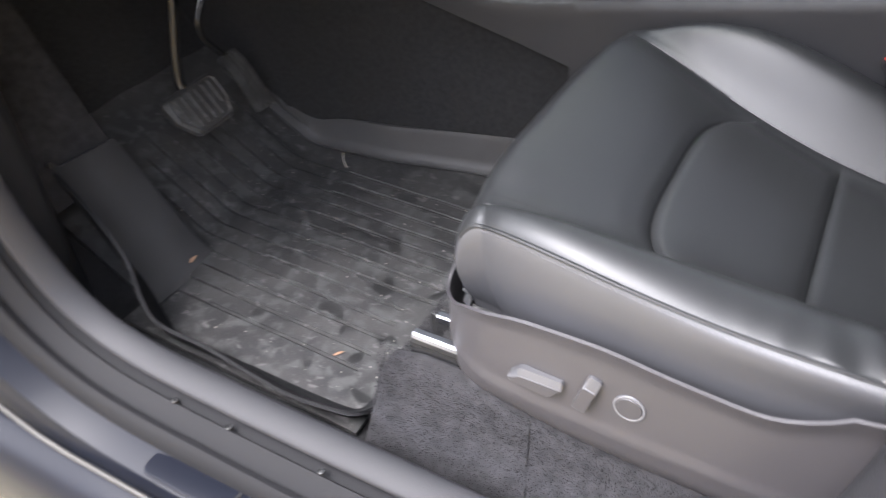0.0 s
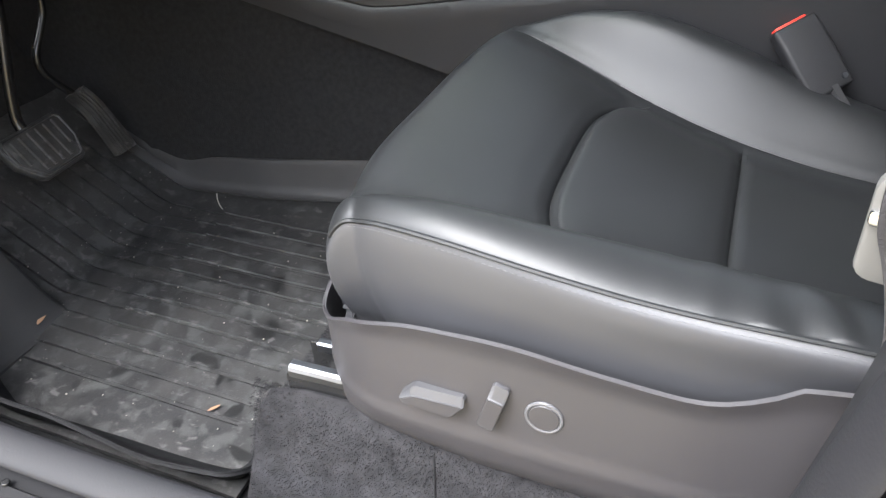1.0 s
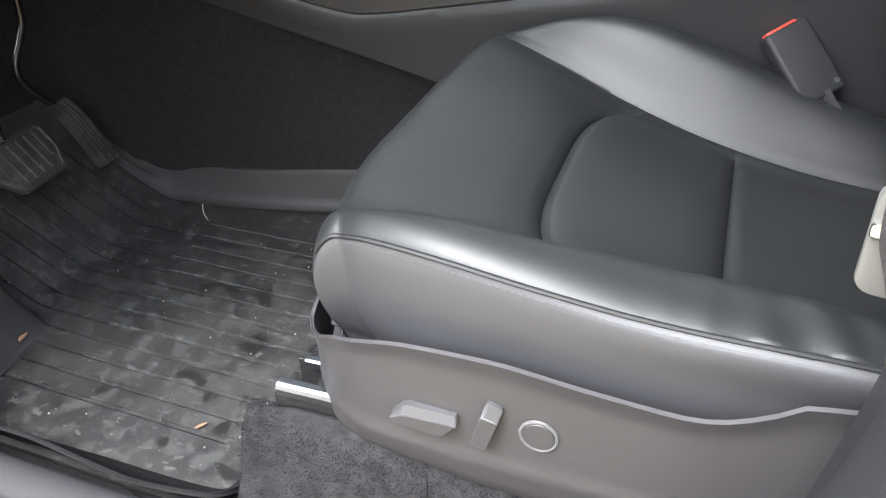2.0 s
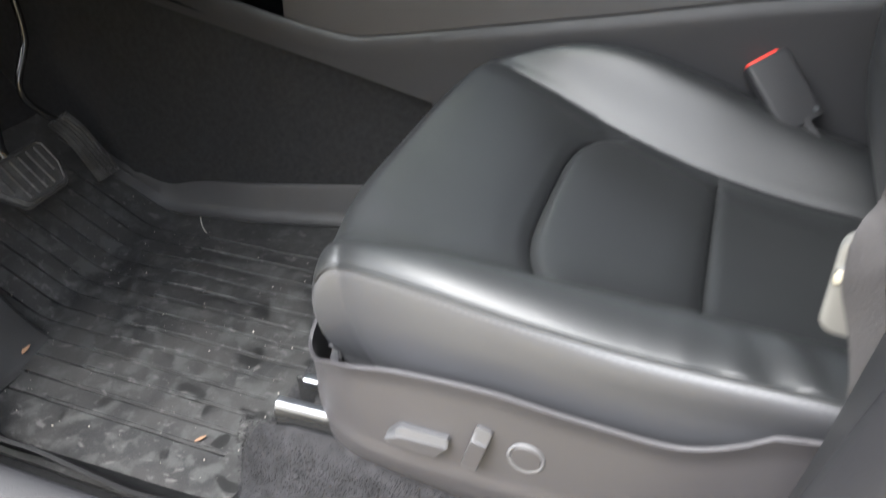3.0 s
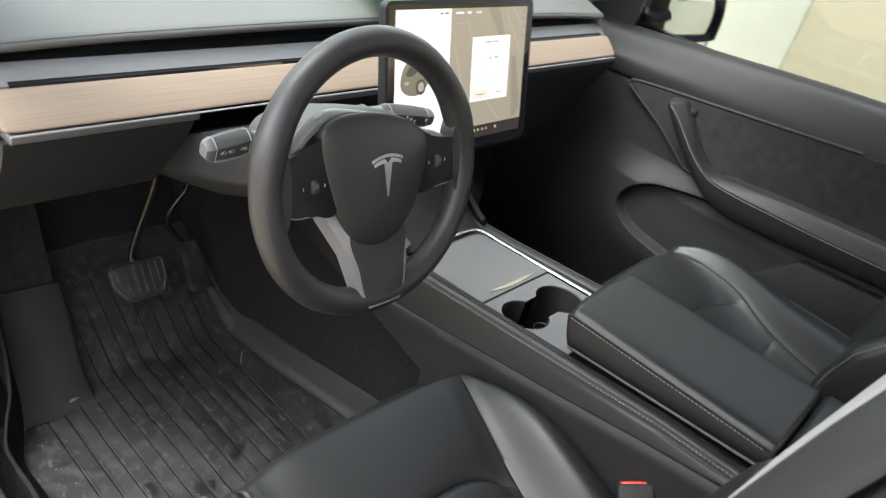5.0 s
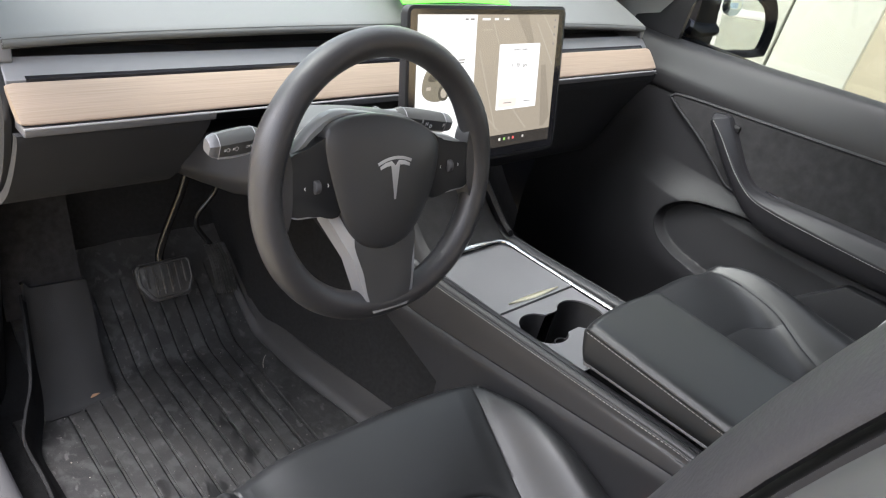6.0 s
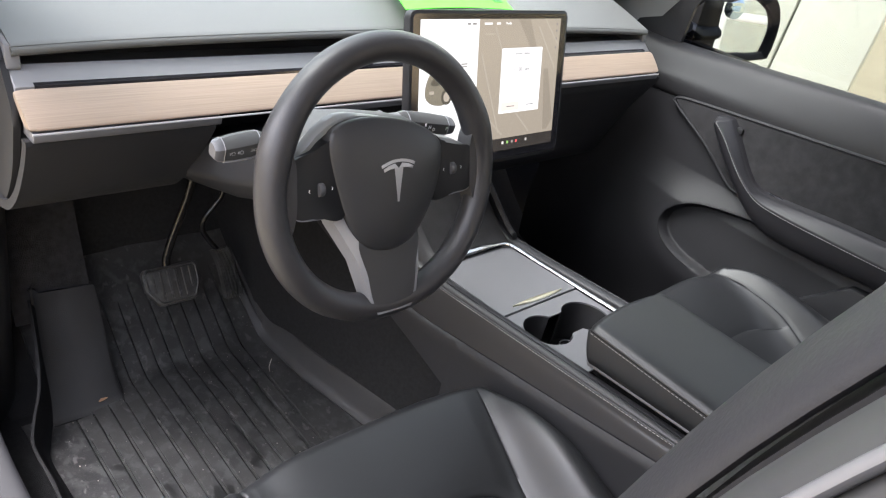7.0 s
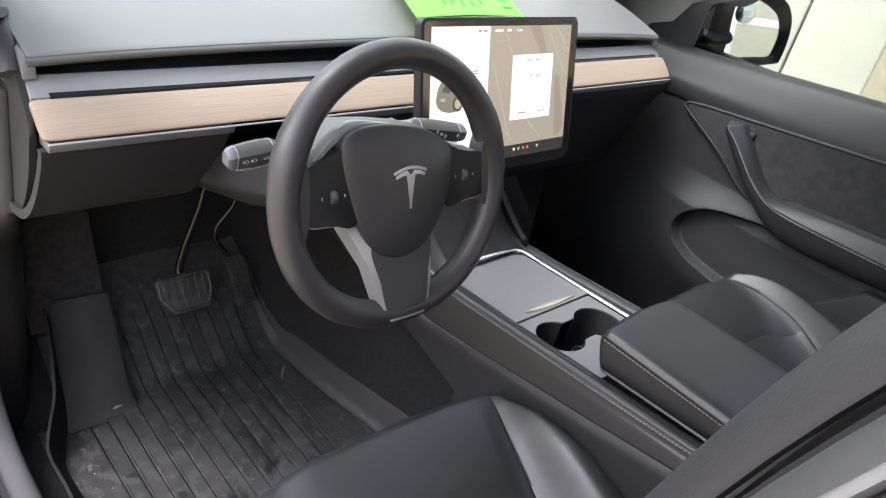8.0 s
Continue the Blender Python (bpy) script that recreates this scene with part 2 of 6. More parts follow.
def even(points, step):
    """Samples at even steps along a polyline."""
    p = np.array(points, float)
    s = np.r_[0, np.cumsum(np.linalg.norm(np.diff(p, axis=0), axis=1))]
    at = np.arange(0, s[-1], step)
    return np.stack([np.interp(at, s, p[:, k]) for k in range(p.shape[1])], 1)


def loft(bm, rings, closed=True, cap=True, loop=False):
    rows = [[bm.verts.new(q) for q in ring] for ring in rings]
    n = len(rows[0])
    for a, b in zip(rows, rows[1:] + ([rows[0]] if loop else [])):
        for j in range(n if closed else n - 1):
            bm.faces.new((a[j], a[(j + 1) % n], b[(j + 1) % n], b[j]))
    if cap and closed and not loop:
        bm.faces.new(rows[0][::-1])
        bm.faces.new(rows[-1])
    return rows


def sheet(bm, grid, thick, keep=None):
    """A surface through a grid of points with thickness away from its normals. keep: which cells exist."""
    g = np.array(grid, float)
    du, dv = np.gradient(g, axis=0), np.gradient(g, axis=1)
    nrm = np.cross(du, dv)
    nrm /= np.linalg.norm(nrm, axis=2, keepdims=True) + 1e-12
    low = g - nrm * thick
    ni, nj = g.shape[:2]
    keep = np.ones((ni - 1, nj - 1), bool) if keep is None else keep
    top, bot = {}, {}

    def v(store, src, i, j):
        if (i, j) not in store:
            store[i, j] = bm.verts.new(src[i, j])
        return store[i, j]

    def has(i, j):
        return 0 <= i < ni - 1 and 0 <= j < nj - 1 and keep[i, j]

    for i in range(ni - 1):
        for j in range(nj - 1):
            if not keep[i, j]:
                continue
            c = [(i, j), (i + 1, j), (i + 1, j + 1), (i, j + 1)]
            bm.faces.new([v(top, g, *q) for q in c])
            bm.faces.new([v(bot, low, *q) for q in c[::-1]])
            for (p, q), nb in (((c[0], c[1]), (i, j - 1)), ((c[1], c[2]), (i + 1, j)), ((c[2], c[3]), (i, j + 1)), ((c[3], c[0]), (i - 1, j))):
                if not has(*nb):
                    bm.faces.new((v(top, g, *q), v(top, g, *p), v(bot, low, *p), v(bot, low, *q)))


def tube(bm, path, r, n=10, loop=False, flat=1.0, cap=True):
    """A round (or flattened) bar along a path; r: one radius or one a point."""
    p = np.array(path, float)
    k = len(p)
    r = np.full(k, r) if np.isscalar(r) else np.array(r, float)
    d = (np.roll(p, -1, 0) - np.roll(p, 1, 0)) if loop else np.gradient(p, axis=0)
    d /= np.linalg.norm(d, axis=1, keepdims=True)
    side = np.cross(d[0], (0, 0, 1.0))
    if np.linalg.norm(side) < 0.1:
        side = np.cross(d[0], (0, 1.0, 0))
    rings = []
    for i in range(k):
        side = side - d[i] * (side @ d[i])
        side /= np.linalg.norm(side)
        up = np.cross(side, d[i])
        rings.append([p[i] + r[i] * (math.cos(a) * side + flat * math.sin(a) * up) for a in np.linspace(0, 2 * math.pi, n, endpoint=False)])
    loft(bm, rings, True, cap, loop)


def prism(bm, outline, depth, m=Matrix(), bevel=0.0, seg=2):
    tmp = bmesh.new()
    a = [tmp.verts.new((x, y, 0)) for x, y in outline]
    b = [tmp.verts.new((x, y, depth)) for x, y in outline]
    k = len(a)
    tmp.faces.new(a[::-1])
    tmp.faces.new(b)
    for i in range(k):
        tmp.faces.new((a[i], a[(i + 1) % k], b[(i + 1) % k], b[i]))
    if bevel:
        rim = [e for e in tmp.edges if abs(e.verts[0].co.z - e.verts[1].co.z) < 1e-9 or len(outline) < 9]
        bmesh.ops.bevel(tmp, geom=rim, offset=bevel, segments=seg, profile=0.5, affect="EDGES", clamp_overlap=True)
    merge(bm, tmp, m)


def merge(bm, tmp, m=Matrix()):
    tmp.transform(m)
    at = {v: bm.verts.new(v.co) for v in tmp.verts}
    for f in tmp.faces:
        bm.faces.new([at[v] for v in f.verts])
    tmp.free()


def block(bm, centre, size, bevel=0.0, m=Matrix(), seg=2):
    tmp = bmesh.new()
    bmesh.ops.create_cube(tmp, size=1.0)
    for v in tmp.verts:
        v.co = Vector([v.co[k] * size[k] + centre[k] for k in range(3)])
    if bevel:
        bmesh.ops.bevel(tmp, geom=tmp.edges[:], offset=bevel, segments=seg, profile=0.5, affect="EDGES", clamp_overlap=True)
    merge(bm, tmp, m)


def disc(bm, centre, r, depth, m=Matrix(), n=32, bevel=0.0):
    ring = [(centre[0] + r * math.cos(a), centre[1] + r * math.sin(a)) for a in np.linspace(0, 2 * math.pi, n, endpoint=False)]
    prism(bm, ring, depth, m, bevel)


def rounded(w, h, r, cx=0.0, cy=0.0, n=5):
    pts = []
    for k, (sx, sy) in enumerate(((1, 1), (-1, 1), (-1, -1), (1, -1))):
        for a in np.linspace(k * math.pi / 2, (k + 1) * math.pi / 2, n):
            pts.append((cx + sx * (w / 2 - r) + r * math.cos(a), cy + sy * (h / 2 - r) + r * math.sin(a)))
    return pts


def stitches(path, step=0.0065, length=0.0045, r=0.0007, lift=(0, 0, 0)):
    """A seam's thread as short round dashes along a path."""
    bm = bmesh.new()
    p = even(path, step)
    for a, b in zip(p, p[1:]):
        d = (b - a) / (np.linalg.norm(b - a) + 1e-9) * length / 2
        mid = (a + b) / 2 + np.array(lift)
        tube(bm, [mid - d, mid - d * 0.6 + np.array(lift) * 0.2, mid + d * 0.6 + np.array(lift) * 0.2, mid + d], [r * 0.5, r, r, r * 0.5], 5)
    return bm


def writing(name, words, size, m, material, parent):
    """Words as a thin mesh."""
    c = bpy.data.curves.new(name, "FONT")
    c.body, c.size, c.extrude, c.align_x, c.align_y = words, size, 0.00015, "CENTER", "CENTER"
    tmp = new(name + "_tmp", c)
    bpy.context.view_layer.update()
    me = bpy.data.meshes.new_from_object(tmp.evaluated_get(bpy.context.evaluated_depsgraph_get()))
    bpy.data.objects.remove(tmp)
    me.transform(m)
    me.materials.clear()
    me.materials.append(material)
    ob = new(name, me)
    ob.parent = parent
    return ob

# ---- surroundings ----
def ground():
    bm = bmesh.new()
    n = 24
    xs = np.r_[-400, -60, np.linspace(-12, 14, n), 60, 400]
    grid = np.array([[(x, y, -0.34 + 0.006 * noise.noise(Vector((x * 0.7, y * 0.7, 0)))) for y in xs] for x in xs])
    sheet(bm, grid, 0.05)
    part("ground", bm, CONCRETE, None, "tan concrete paving with a few dry leaves", kind="structure", category="ground")


def panel_wall():
    """The pale panelled wall beside the car: it ends in a free edge, with one open joint."""
    wall = thing("wall_east", "off-white metal panel wall with an open vertical joint", "wall", at=(3.0, 0.95, -0.34))
    tagged(wall, kind="structure")
    for y0, y1 in ((0.53, 0.915), (0.929, 2.10), (2.114, 3.3), (3.314, 4.5)):
        bm = bmesh.new()
        block(bm, (3.02, (y0 + y1) / 2, 1.3), (0.04, y1 - y0, 3.3), 0.004)
        part("panel", bm, WALL, wall)
    bm = bmesh.new()
    block(bm, (3.07, 2.55, 1.3), (0.06, 3.9, 3.28))
    part("backing", bm, SEAL_DARK, wall)


def shop_front():
    """The facade behind the car, which the wing mirror shows."""
    house = thing("shop_building", "tan building with white-framed shop windows behind the car", "building", at=(3.5, -8, -0.34))
    bm = bmesh.new()
    for x0, x1, z0, z1 in ((-6, 12, 2.6, 4.2), (-6, 12, -0.34, 0.1), (-6, -0.2, 0.1, 2.6), (5.6, 12, 0.1, 2.6)):
        block(bm, ((x0 + x1) / 2, -8.2, (z0 + z1) / 2), (x1 - x0, 0.3, z1 - z0))
    part("wall", bm, BRICK_TAN, house)
    bm = bmesh.new()
    block(bm, (2.7, -11, 1.2), (9, 0.1, 3.2))
    part("inner_wall", bm, SHADE_GREEN, house)
    for i, x in enumerate(np.linspace(-0.1, 5.5, 5)):
        bm = bmesh.new()
        block(bm, (x, -8.15, 1.35), (0.12, 0.16, 2.5), 0.01)
        part("mullion", bm, FRAME_WHITE, house)
    for z in (0.14, 1.25, 2.56):
        bm = bmesh.new()
        block(bm, (2.7, -8.15, z), (5.6, 0.14, 0.1), 0.01)
        part("transom", bm, FRAME_WHITE, house)
    for i in range(4):
        bm = bmesh.new()
        x = -0.1 + 1.4 * i + 0.7
        block(bm, (x, -8.18, 1.35), (1.28, 0.012, 2.3))
        pane = part("pane", bm, GLASS, house)
        pane.visible_shadow = False


def far_wall():
    """An unseen plain wall, added on the driver's side to block low sky and bounce light."""
    bm = bmesh.new()
    block(bm, (-6.5, 0.5, 1.0), (0.2, 16, 2.7), 0.01)
    part("unseen_wall_west", bm, BRICK_TAN, None, "plain tan wall out of view, added to block and bounce light", kind="structure", category="wall")


ground()
far_wall()
panel_wall()
shop_front()


# ---- car shell ----
OPENING = [(0.452, 0.30), (0.432, 0.20), (0.385, 0.117), (0.30, 0.074), (0.15, 0.062), (-0.05, 0.060), (-0.20, 0.062), (-0.315, 0.088),
           (-0.365, 0.15), (-0.396, 0.25), (-0.428, 0.40), (-0.474, 0.60), (-0.545, 0.90), (-0.60, 1.07), (-0.55, 1.15), (-0.30, 1.17), (0.02, 1.12), (0.28, 0.95), (0.42, 0.76), (0.46, 0.60), (0.46, 0.45)]


def opening_frame():
    """Points and outward directions round the driver's door opening, in (y, z)."""
    p = curve(OPENING, 220, True)
    d = np.roll(p, -1, 0) - np.roll(p, 1, 0)
    d /= np.linalg.norm(d, axis=1, keepdims=True)
    out = np.stack([d[:, 1], -d[:, 0]], 1)
    c = p.mean(0)
    if ((p - c) * out).sum() < 0:
        out = -out
    return p, out


def swept(bm, profile, part_of=None, narrow=True):
    """Sweeps (x, outward) profile points round the opening, or along a part of it."""
    p, out = opening_frame()
    if part_of:
        use = [i for i in range(len(p)) if part_of(*p[i])]
        p, out = p[use], out[use]
    step = [-0.046 * min(1.0, max(0.0, (-0.30 - q[0]) / 0.09)) for q in p]
    profile = [(x if x > -0.744 or not narrow else -0.744 + (x + 0.744) * 0.69, n) for x, n in profile]
    loft(bm, [[(x + step[i], p[i][0] + out[i][0] * n, p[i][1] + out[i][1] * n) for x, n in profile] for i in range(len(p))], True, part_of is not None, part_of is None)


def rounded_profile(cx, cn, a, b, n=14):
    return [(cx + a * math.cos(t), cn + b * math.sin(t)) for t in np.linspace(0, 2 * math.pi, n, endpoint=False)]


def car_shell():
    shell = thing("car_body", "dark grey car body with an open driver's doorway", "car", at=(0, 0, -0.34))
    bm = bmesh.new()
    lean = math.atan2(-0.0115, 0.034)
    swept(bm, [(-0.726 + x * math.cos(lean) - n * math.sin(lean), -0.0054 + x * math.sin(lean) + n * math.cos(lean)) for x, n in rounded_profile(0, 0, 0.0180, 0.0046, 20)])
    part("weatherstrip", bm, SILL_SEAL, shell, "grey-black rubber door seal")
    bm = bmesh.new()
    swept(bm, [(-0.752, 0.04), (-0.752, 0.016), (-0.756, 0.012), (-0.772, 0.019), (-0.788, 0.031), (-0.788, 0.045)])
    part("flange_cover", bm, SEAL_DARK, shell, "dark plastic flange cover with screws")
    bm = bmesh.new()
    swept(bm, [(-0.786, 0.040), (-0.786, 0.018), (-0.790, 0.0130), (-0.804, 0.0130), (-0.822, 0.020), (-0.832, 0.030), (-0.830, 0.036), (-0.80, 0.030)], lambda y, z: y < -0.40 and 0.34 < z < 1.04, False)
    part("post_flange", bm, SATIN_GREY, shell, "grey flange cover on the centre post")
    high_post = lambda y, z: y < -0.40 and 0.62 < z < 1.06
    bm = bmesh.new()
    swept(bm, [(-0.716, 0.045), (-0.716, 0.004), (-0.742, 0.004), (-0.7445, 0.012), (-0.7445, 0.045)], high_post, False)
    part("seal_channel", bm, SEAL_DARK, shell, "black channel behind the door seal")
    bm = bmesh.new()
    swept(bm, [(-0.745, 0.050), (-0.745, 0.012), (-0.746, 0.0055), (-0.750, 0.0045), (-0.762, 0.0062), (-0.774, 0.0088), (-0.780, 0.015), (-0.784, 0.026), (-0.784, 0.050)], high_post, False)
    part("post_cover", bm, COVER_GREY, shell, "smooth grey cover strip on the centre post")
    bm = bmesh.new()
    swept(bm, rounded_profile(-0.7775, 0.0098, 0.0024, 0.0020, 10), high_post, False)
    part("post_bead", bm, TRIM_GREY, shell, "pale bead along the post cover")
    bm = bmesh.new()
    swept(bm, [(-0.782, 0.060), (-0.783, 0.034), (-0.788, 0.026), (-0.797, 0.024), (-0.806, 0.029), (-0.813, 0.040), (-0.816, 0.060)])
    part("outer_seal", bm, SEAL_DARK, shell, "rounded grey rubber sill roll")
    bm = bmesh.new()
    swept(bm, [(-0.716, 0.036), (-0.718, 0.013), (-0.732, 0.013), (-0.758, 0.018), (-0.758, 0.036)])
    part("seal_base", bm, SEAL_DARK, shell)
    bm = bmesh.new()
    swept(bm, [(-0.70, 0.10), (-0.72, 0.034), (-0.80, 0.046), (-0.83, 0.050), (-0.858, 0.058), (-0.866, 0.072), (-0.868, 0.13)])
    part("door_frame", bm, PAINT, shell, "midnight grey painted door frame")
    # rocker, scuff plate and its screws
    bm = bmesh.new()
    loft(bm, [[(-0.832, y, -0.012), (-0.852, y, -0.03), (-0.862, y, -0.09), (-0.845, y, -0.17), (-0.76, y, -0.19), (-0.72, y, -0.1), (-0.77, y, -0.02)] for y in np.linspace(-0.9, 0.75, 24)])
    part("rocker", bm, PAINT, shell)
    bm = bmesh.new()
    # This thin tan tube stands for light reflected along the sill edge.
    tube(bm, [(-0.837, y, -0.004 + 0.10 * max(0, (y - 0.32) / 0.2) ** 2) for y in np.linspace(-0.9, 0.52, 30)], 0.003, 8)
    part("sill_glint", bm, EDGE_GLINT, shell, "thin tan tube along the sill edge, a painted reflection")
    bm = bmesh.new()
    loft(bm, [[(-0.834, y, -0.014), (-0.852, y, -0.018), (-0.868, y, -0.034), (-0.876, y, -0.06), (-0.878, y, -0.12), (-0.87, y, -0.2), (-0.82, y, -0.2), (-0.826, y, -0.03)] for y in np.linspace(-0.9, 0.75, 24)])
    part("rocker_cladding", bm, PAINT, shell, "black plastic rocker cladding")
    bm = bmesh.new()
    prism(bm, rounded(0.040, 0.40, 0.012, -0.802, 0.0), 0.004, Matrix.Translation((0, 0.02, 0.012)) @ pose(0, 0, 0), 0.0015)
    plate = part("scuff_plate", bm, PAINT, shell, "dark sill plate with faint worn lettering")
    for k in range(5):
        bm = bmesh.new()
        block(bm, (-0.800, 0.10 - 0.035 * k, 0.0168), (0.018, 0.005 + 0.006 * (k % 2), 0.0008))
        part("letter_bar", bm, SEAL_DARK, plate)
    for y in (0.222, 0.142, 0.02, -0.1):
        bm = bmesh.new()
        disc(bm, (-0.7505, y), 0.0040, 0.004, Matrix.Translation((0, 0, 0.0515)), 12, 0.001)
        part("screw", bm, DARK_STEEL, shell)
    # floor pan, bulkhead, passenger side, tail and roof
    bm = bmesh.new()
    block(bm, (0.02, -0.35, -0.03), (1.46, 2.3, 0.04))
    part("floor_pan", bm, CARPET, shell, "black carpeted floor")
    bm = bmesh.new()
    path = curve([(0.40, -0.012), (0.47, -0.006), (0.60, 0.085), (0.70, 0.19), (0.78, 0.34), (0.82, 0.55), (0.86, 0.66)], 30)
    sheet(bm, [[(x, y, z) for y, z in path] for x in np.linspace(-0.66, 0.76, 12)], 0.02)
    part("bulkhead", bm, CARPET, shell, "black carpeted toe board")
    bm = bmesh.new()
    prism(bm, [(-0.83, -0.20), (0.9, -0.2), (0.9, 0.62), (0.5, 0.66), (-0.83, 0.70)], 0.03, Matrix.Translation((0.86, 0, 0)) @ UPX)
    part("side_panel", bm, PAINT, shell)
    bm = bmesh.new()
    block(bm, (0.0, -1.50, 0.25), (1.72, 0.05, 0.9), 0.01)
    part("rear_bulkhead", bm, CARPET, shell)
    for sx in (-1, 1):
        bm = bmesh.new()
        prism(bm, [(-1.5, -0.2), (-0.83 + 0.2 * (sx < 0), -0.2), (-0.83 + 0.2 * (sx < 0), 0.68), (-1.5, 0.72)], 0.05, Matrix.Translation((0.83 if sx > 0 else -0.86, 0, 0)) @ UPX)
        part("quarter_panel", bm, PAINT, shell)
    bm = bmesh.new()
    block(bm, (0, 0.95, 0.22), (1.6, 0.1, 0.86), 0.03)
    part("firewall", bm, PAINT, shell)
    # roof: frame and tinted glass
    bm = bmesh.new()
    sheet(bm, [[(x, y, 1.20 - 0.06 * (x / 0.55) ** 2 - 0.03 * ((y + 0.7) / 0.9) ** 2) for y in np.linspace(0.05, -1.5, 14)] for x in np.linspace(-0.56, 0.56, 12)], 0.012)
    part("roof_glass", bm, ROOF_GLASS, shell, "dark tinted glass roof")
    for sx in (-1, 1):
        bm = bmesh.new()
        tube(bm, curve([(sx * 0.715, 0.56, 0.70), (sx * 0.69, 0.40, 0.86), (sx * 0.655, 0.20, 1.01), (sx * 0.60, 0.0, 1.12), (sx * 0.575, -0.3, 1.165), (sx * 0.57, -0.9, 1.15), (sx * 0.58, -1.5, 1.0)], 40), 0.035, 10)
        part("roof_rail", bm, FABRIC, shell, "light grey fabric pillar and roof trim")
    bm = bmesh.new()
    tube(bm, [(-0.6, 0.03, 1.14), (-0.2, 0.07, 1.165), (0.2, 0.07, 1.165), (0.6, 0.03, 1.14)], 0.03, 10)
    part("header_rail", bm, FABRIC, shell)
    bm = bmesh.new()
    sheet(bm, [[(x, y - 0.12 * (x / 0.7) ** 2, z) for y, z in zip(np.linspace(1.0, 0.10, 8), np.linspace(0.66, 1.16, 8))] for x in np.linspace(-0.68, 0.68, 10)], 0.006)
    pane = part("windscreen", bm, GLASS, shell)
    pane.visible_shadow = False
    # A-post: lower trim and the light corner above the dashboard
    bm = bmesh.new()
    plan = curve([(-0.712, 0.435), (-0.690, 0.455), (-0.655, 0.478), (-0.632, 0.52), (-0.625, 0.60), (-0.625, 0.80)], 24)
    high = curve([(-0.714, 0.43), (-0.700, 0.385), (-0.690, 0.368), (-0.678, 0.372), (-0.660, 0.42), (-0.650, 0.80)], 24)
    sheet(bm, [[(*(p + (q - p) * min(1, max(0, (z - 0.36) / 0.10))), z) for z in np.linspace(-0.01, 0.638, 24)] for p, q in zip(plan, high)], 0.006)
    part("kick_trim", bm, KICK, shell, "dark grey plastic kick panel")
    bm = bmesh.new()
    tube(bm, curve([(-0.686, 0.345, 0.665), (-0.684, 0.37, 0.690), (-0.676, 0.41, 0.700), (-0.656, 0.46, 0.705), (-0.615, 0.53, 0.705), (-0.56, 0.62, 0.69), (-0.50, 0.72, 0.67)], 30), 0.014, 10)
    part("post_seal", bm, SEAL, shell, "grey seal where post and dashboard meet")
    bm = bmesh.new()
    sheet(bm, [[(x - 0.02 - 0.05 * w, y - 0.02 * w, z + 0.01 + 0.16 * w) for w in np.linspace(0, 1, 8)] for x, y, z in curve([(-0.690, 0.35, 0.680), (-0.680, 0.41, 0.705), (-0.660, 0.46, 0.71), (-0.62, 0.53, 0.71), (-0.56, 0.63, 0.69)], 20)], 0.006)
    part("post_trim", bm, FABRIC, shell, "light grey windscreen post trim")
    bm = bmesh.new()
    sheet(bm, [[(x + 0.045 - 0.06 * w, y - 0.16 * w, z - 0.02 + 0.22 * w) for w in np.linspace(0, 1, 8)] for x, y, z in curve([(0.775, 0.42, 0.675), (0.765, 0.45, 0.688), (0.750, 0.50, 0.700), (0.72, 0.58, 0.715), (0.66, 0.70, 0.72)], 20)], 0.006)
    part("post_trim", bm, FABRIC, shell, "light grey windscreen post trim")
    bm = bmesh.new()
    loft(bm, [[(-0.69 - 0.03 * math.cos(a), 0.515 + 0.05 * math.sin(a) - 0.1 * k, 0.66 + 0.02 * k + 0.05 * k) for a in np.linspace(0, 2 * math.pi, 12, endpoint=False)] for k in (0, 0.4, 0.8)])
    part("post_corner", bm, PLASTIC, shell)
    return shell


CAR = car_shell()


def b_post():
    post = thing("centre_post", "centre pillar, black below and light grey fabric above", "pillar", at=(-0.70, -0.55, 0))
    tagged(post, kind="structure")

    def front(z):
        return -0.467 - 0.152 * (z - 0.60)

    def front_upper(z):
        return float(np.interp(z, (0.624, 0.643, 0.672, 0.690, 0.700, 0.711, 0.720, 0.741, 0.776, 0.80, 0.826, 0.862, 0.892, 0.95, 1.12), (-0.480, -0.473, -0.470, -0.472, -0.476, -0.482, -0.492, -0.4975, -0.5060, -0.5115, -0.5180, -0.5257, -0.5333, -0.548, -0.592)))

    def body(name, material, z0, z1, inner, grow, label, front=front):
        bm = bmesh.new()
        rings = []
        for z in np.linspace(z0, z1, 48):
            f, x = front(z) + grow, inner(z) + grow
            rings.append([(-0.760, f - 0.030, z), (-0.745, f - 0.004, z), (x - 0.04, f - 0.002, z), (x - 0.012, f - 0.002, z), (x - 0.003, f - 0.006, z), (x, f - 0.016, z), (x + 0.001, f - 0.06, z), (x - 0.004, f - 0.17, z), (x - 0.03, f - 0.20, z), (-0.76, f - 0.20, z)])
        loft(bm, rings)
        part(name, bm, material, post, label)

    body("lower_trim", PLASTIC, 0.02, 0.632, lambda z: float(np.interp(z, (0.30, 0.45), (-0.672, -0.658))), 0.0, "black plastic lower pillar trim")
    body("upper_trim", FABRIC, 0.628, 1.12, lambda z: float(np.interp(z, (0.62, 0.655, 0.69, 0.72), (-0.672, -0.680, -0.692, -0.700))), 0.001, "light grey fabric upper pillar trim", front_upper)


b_post()


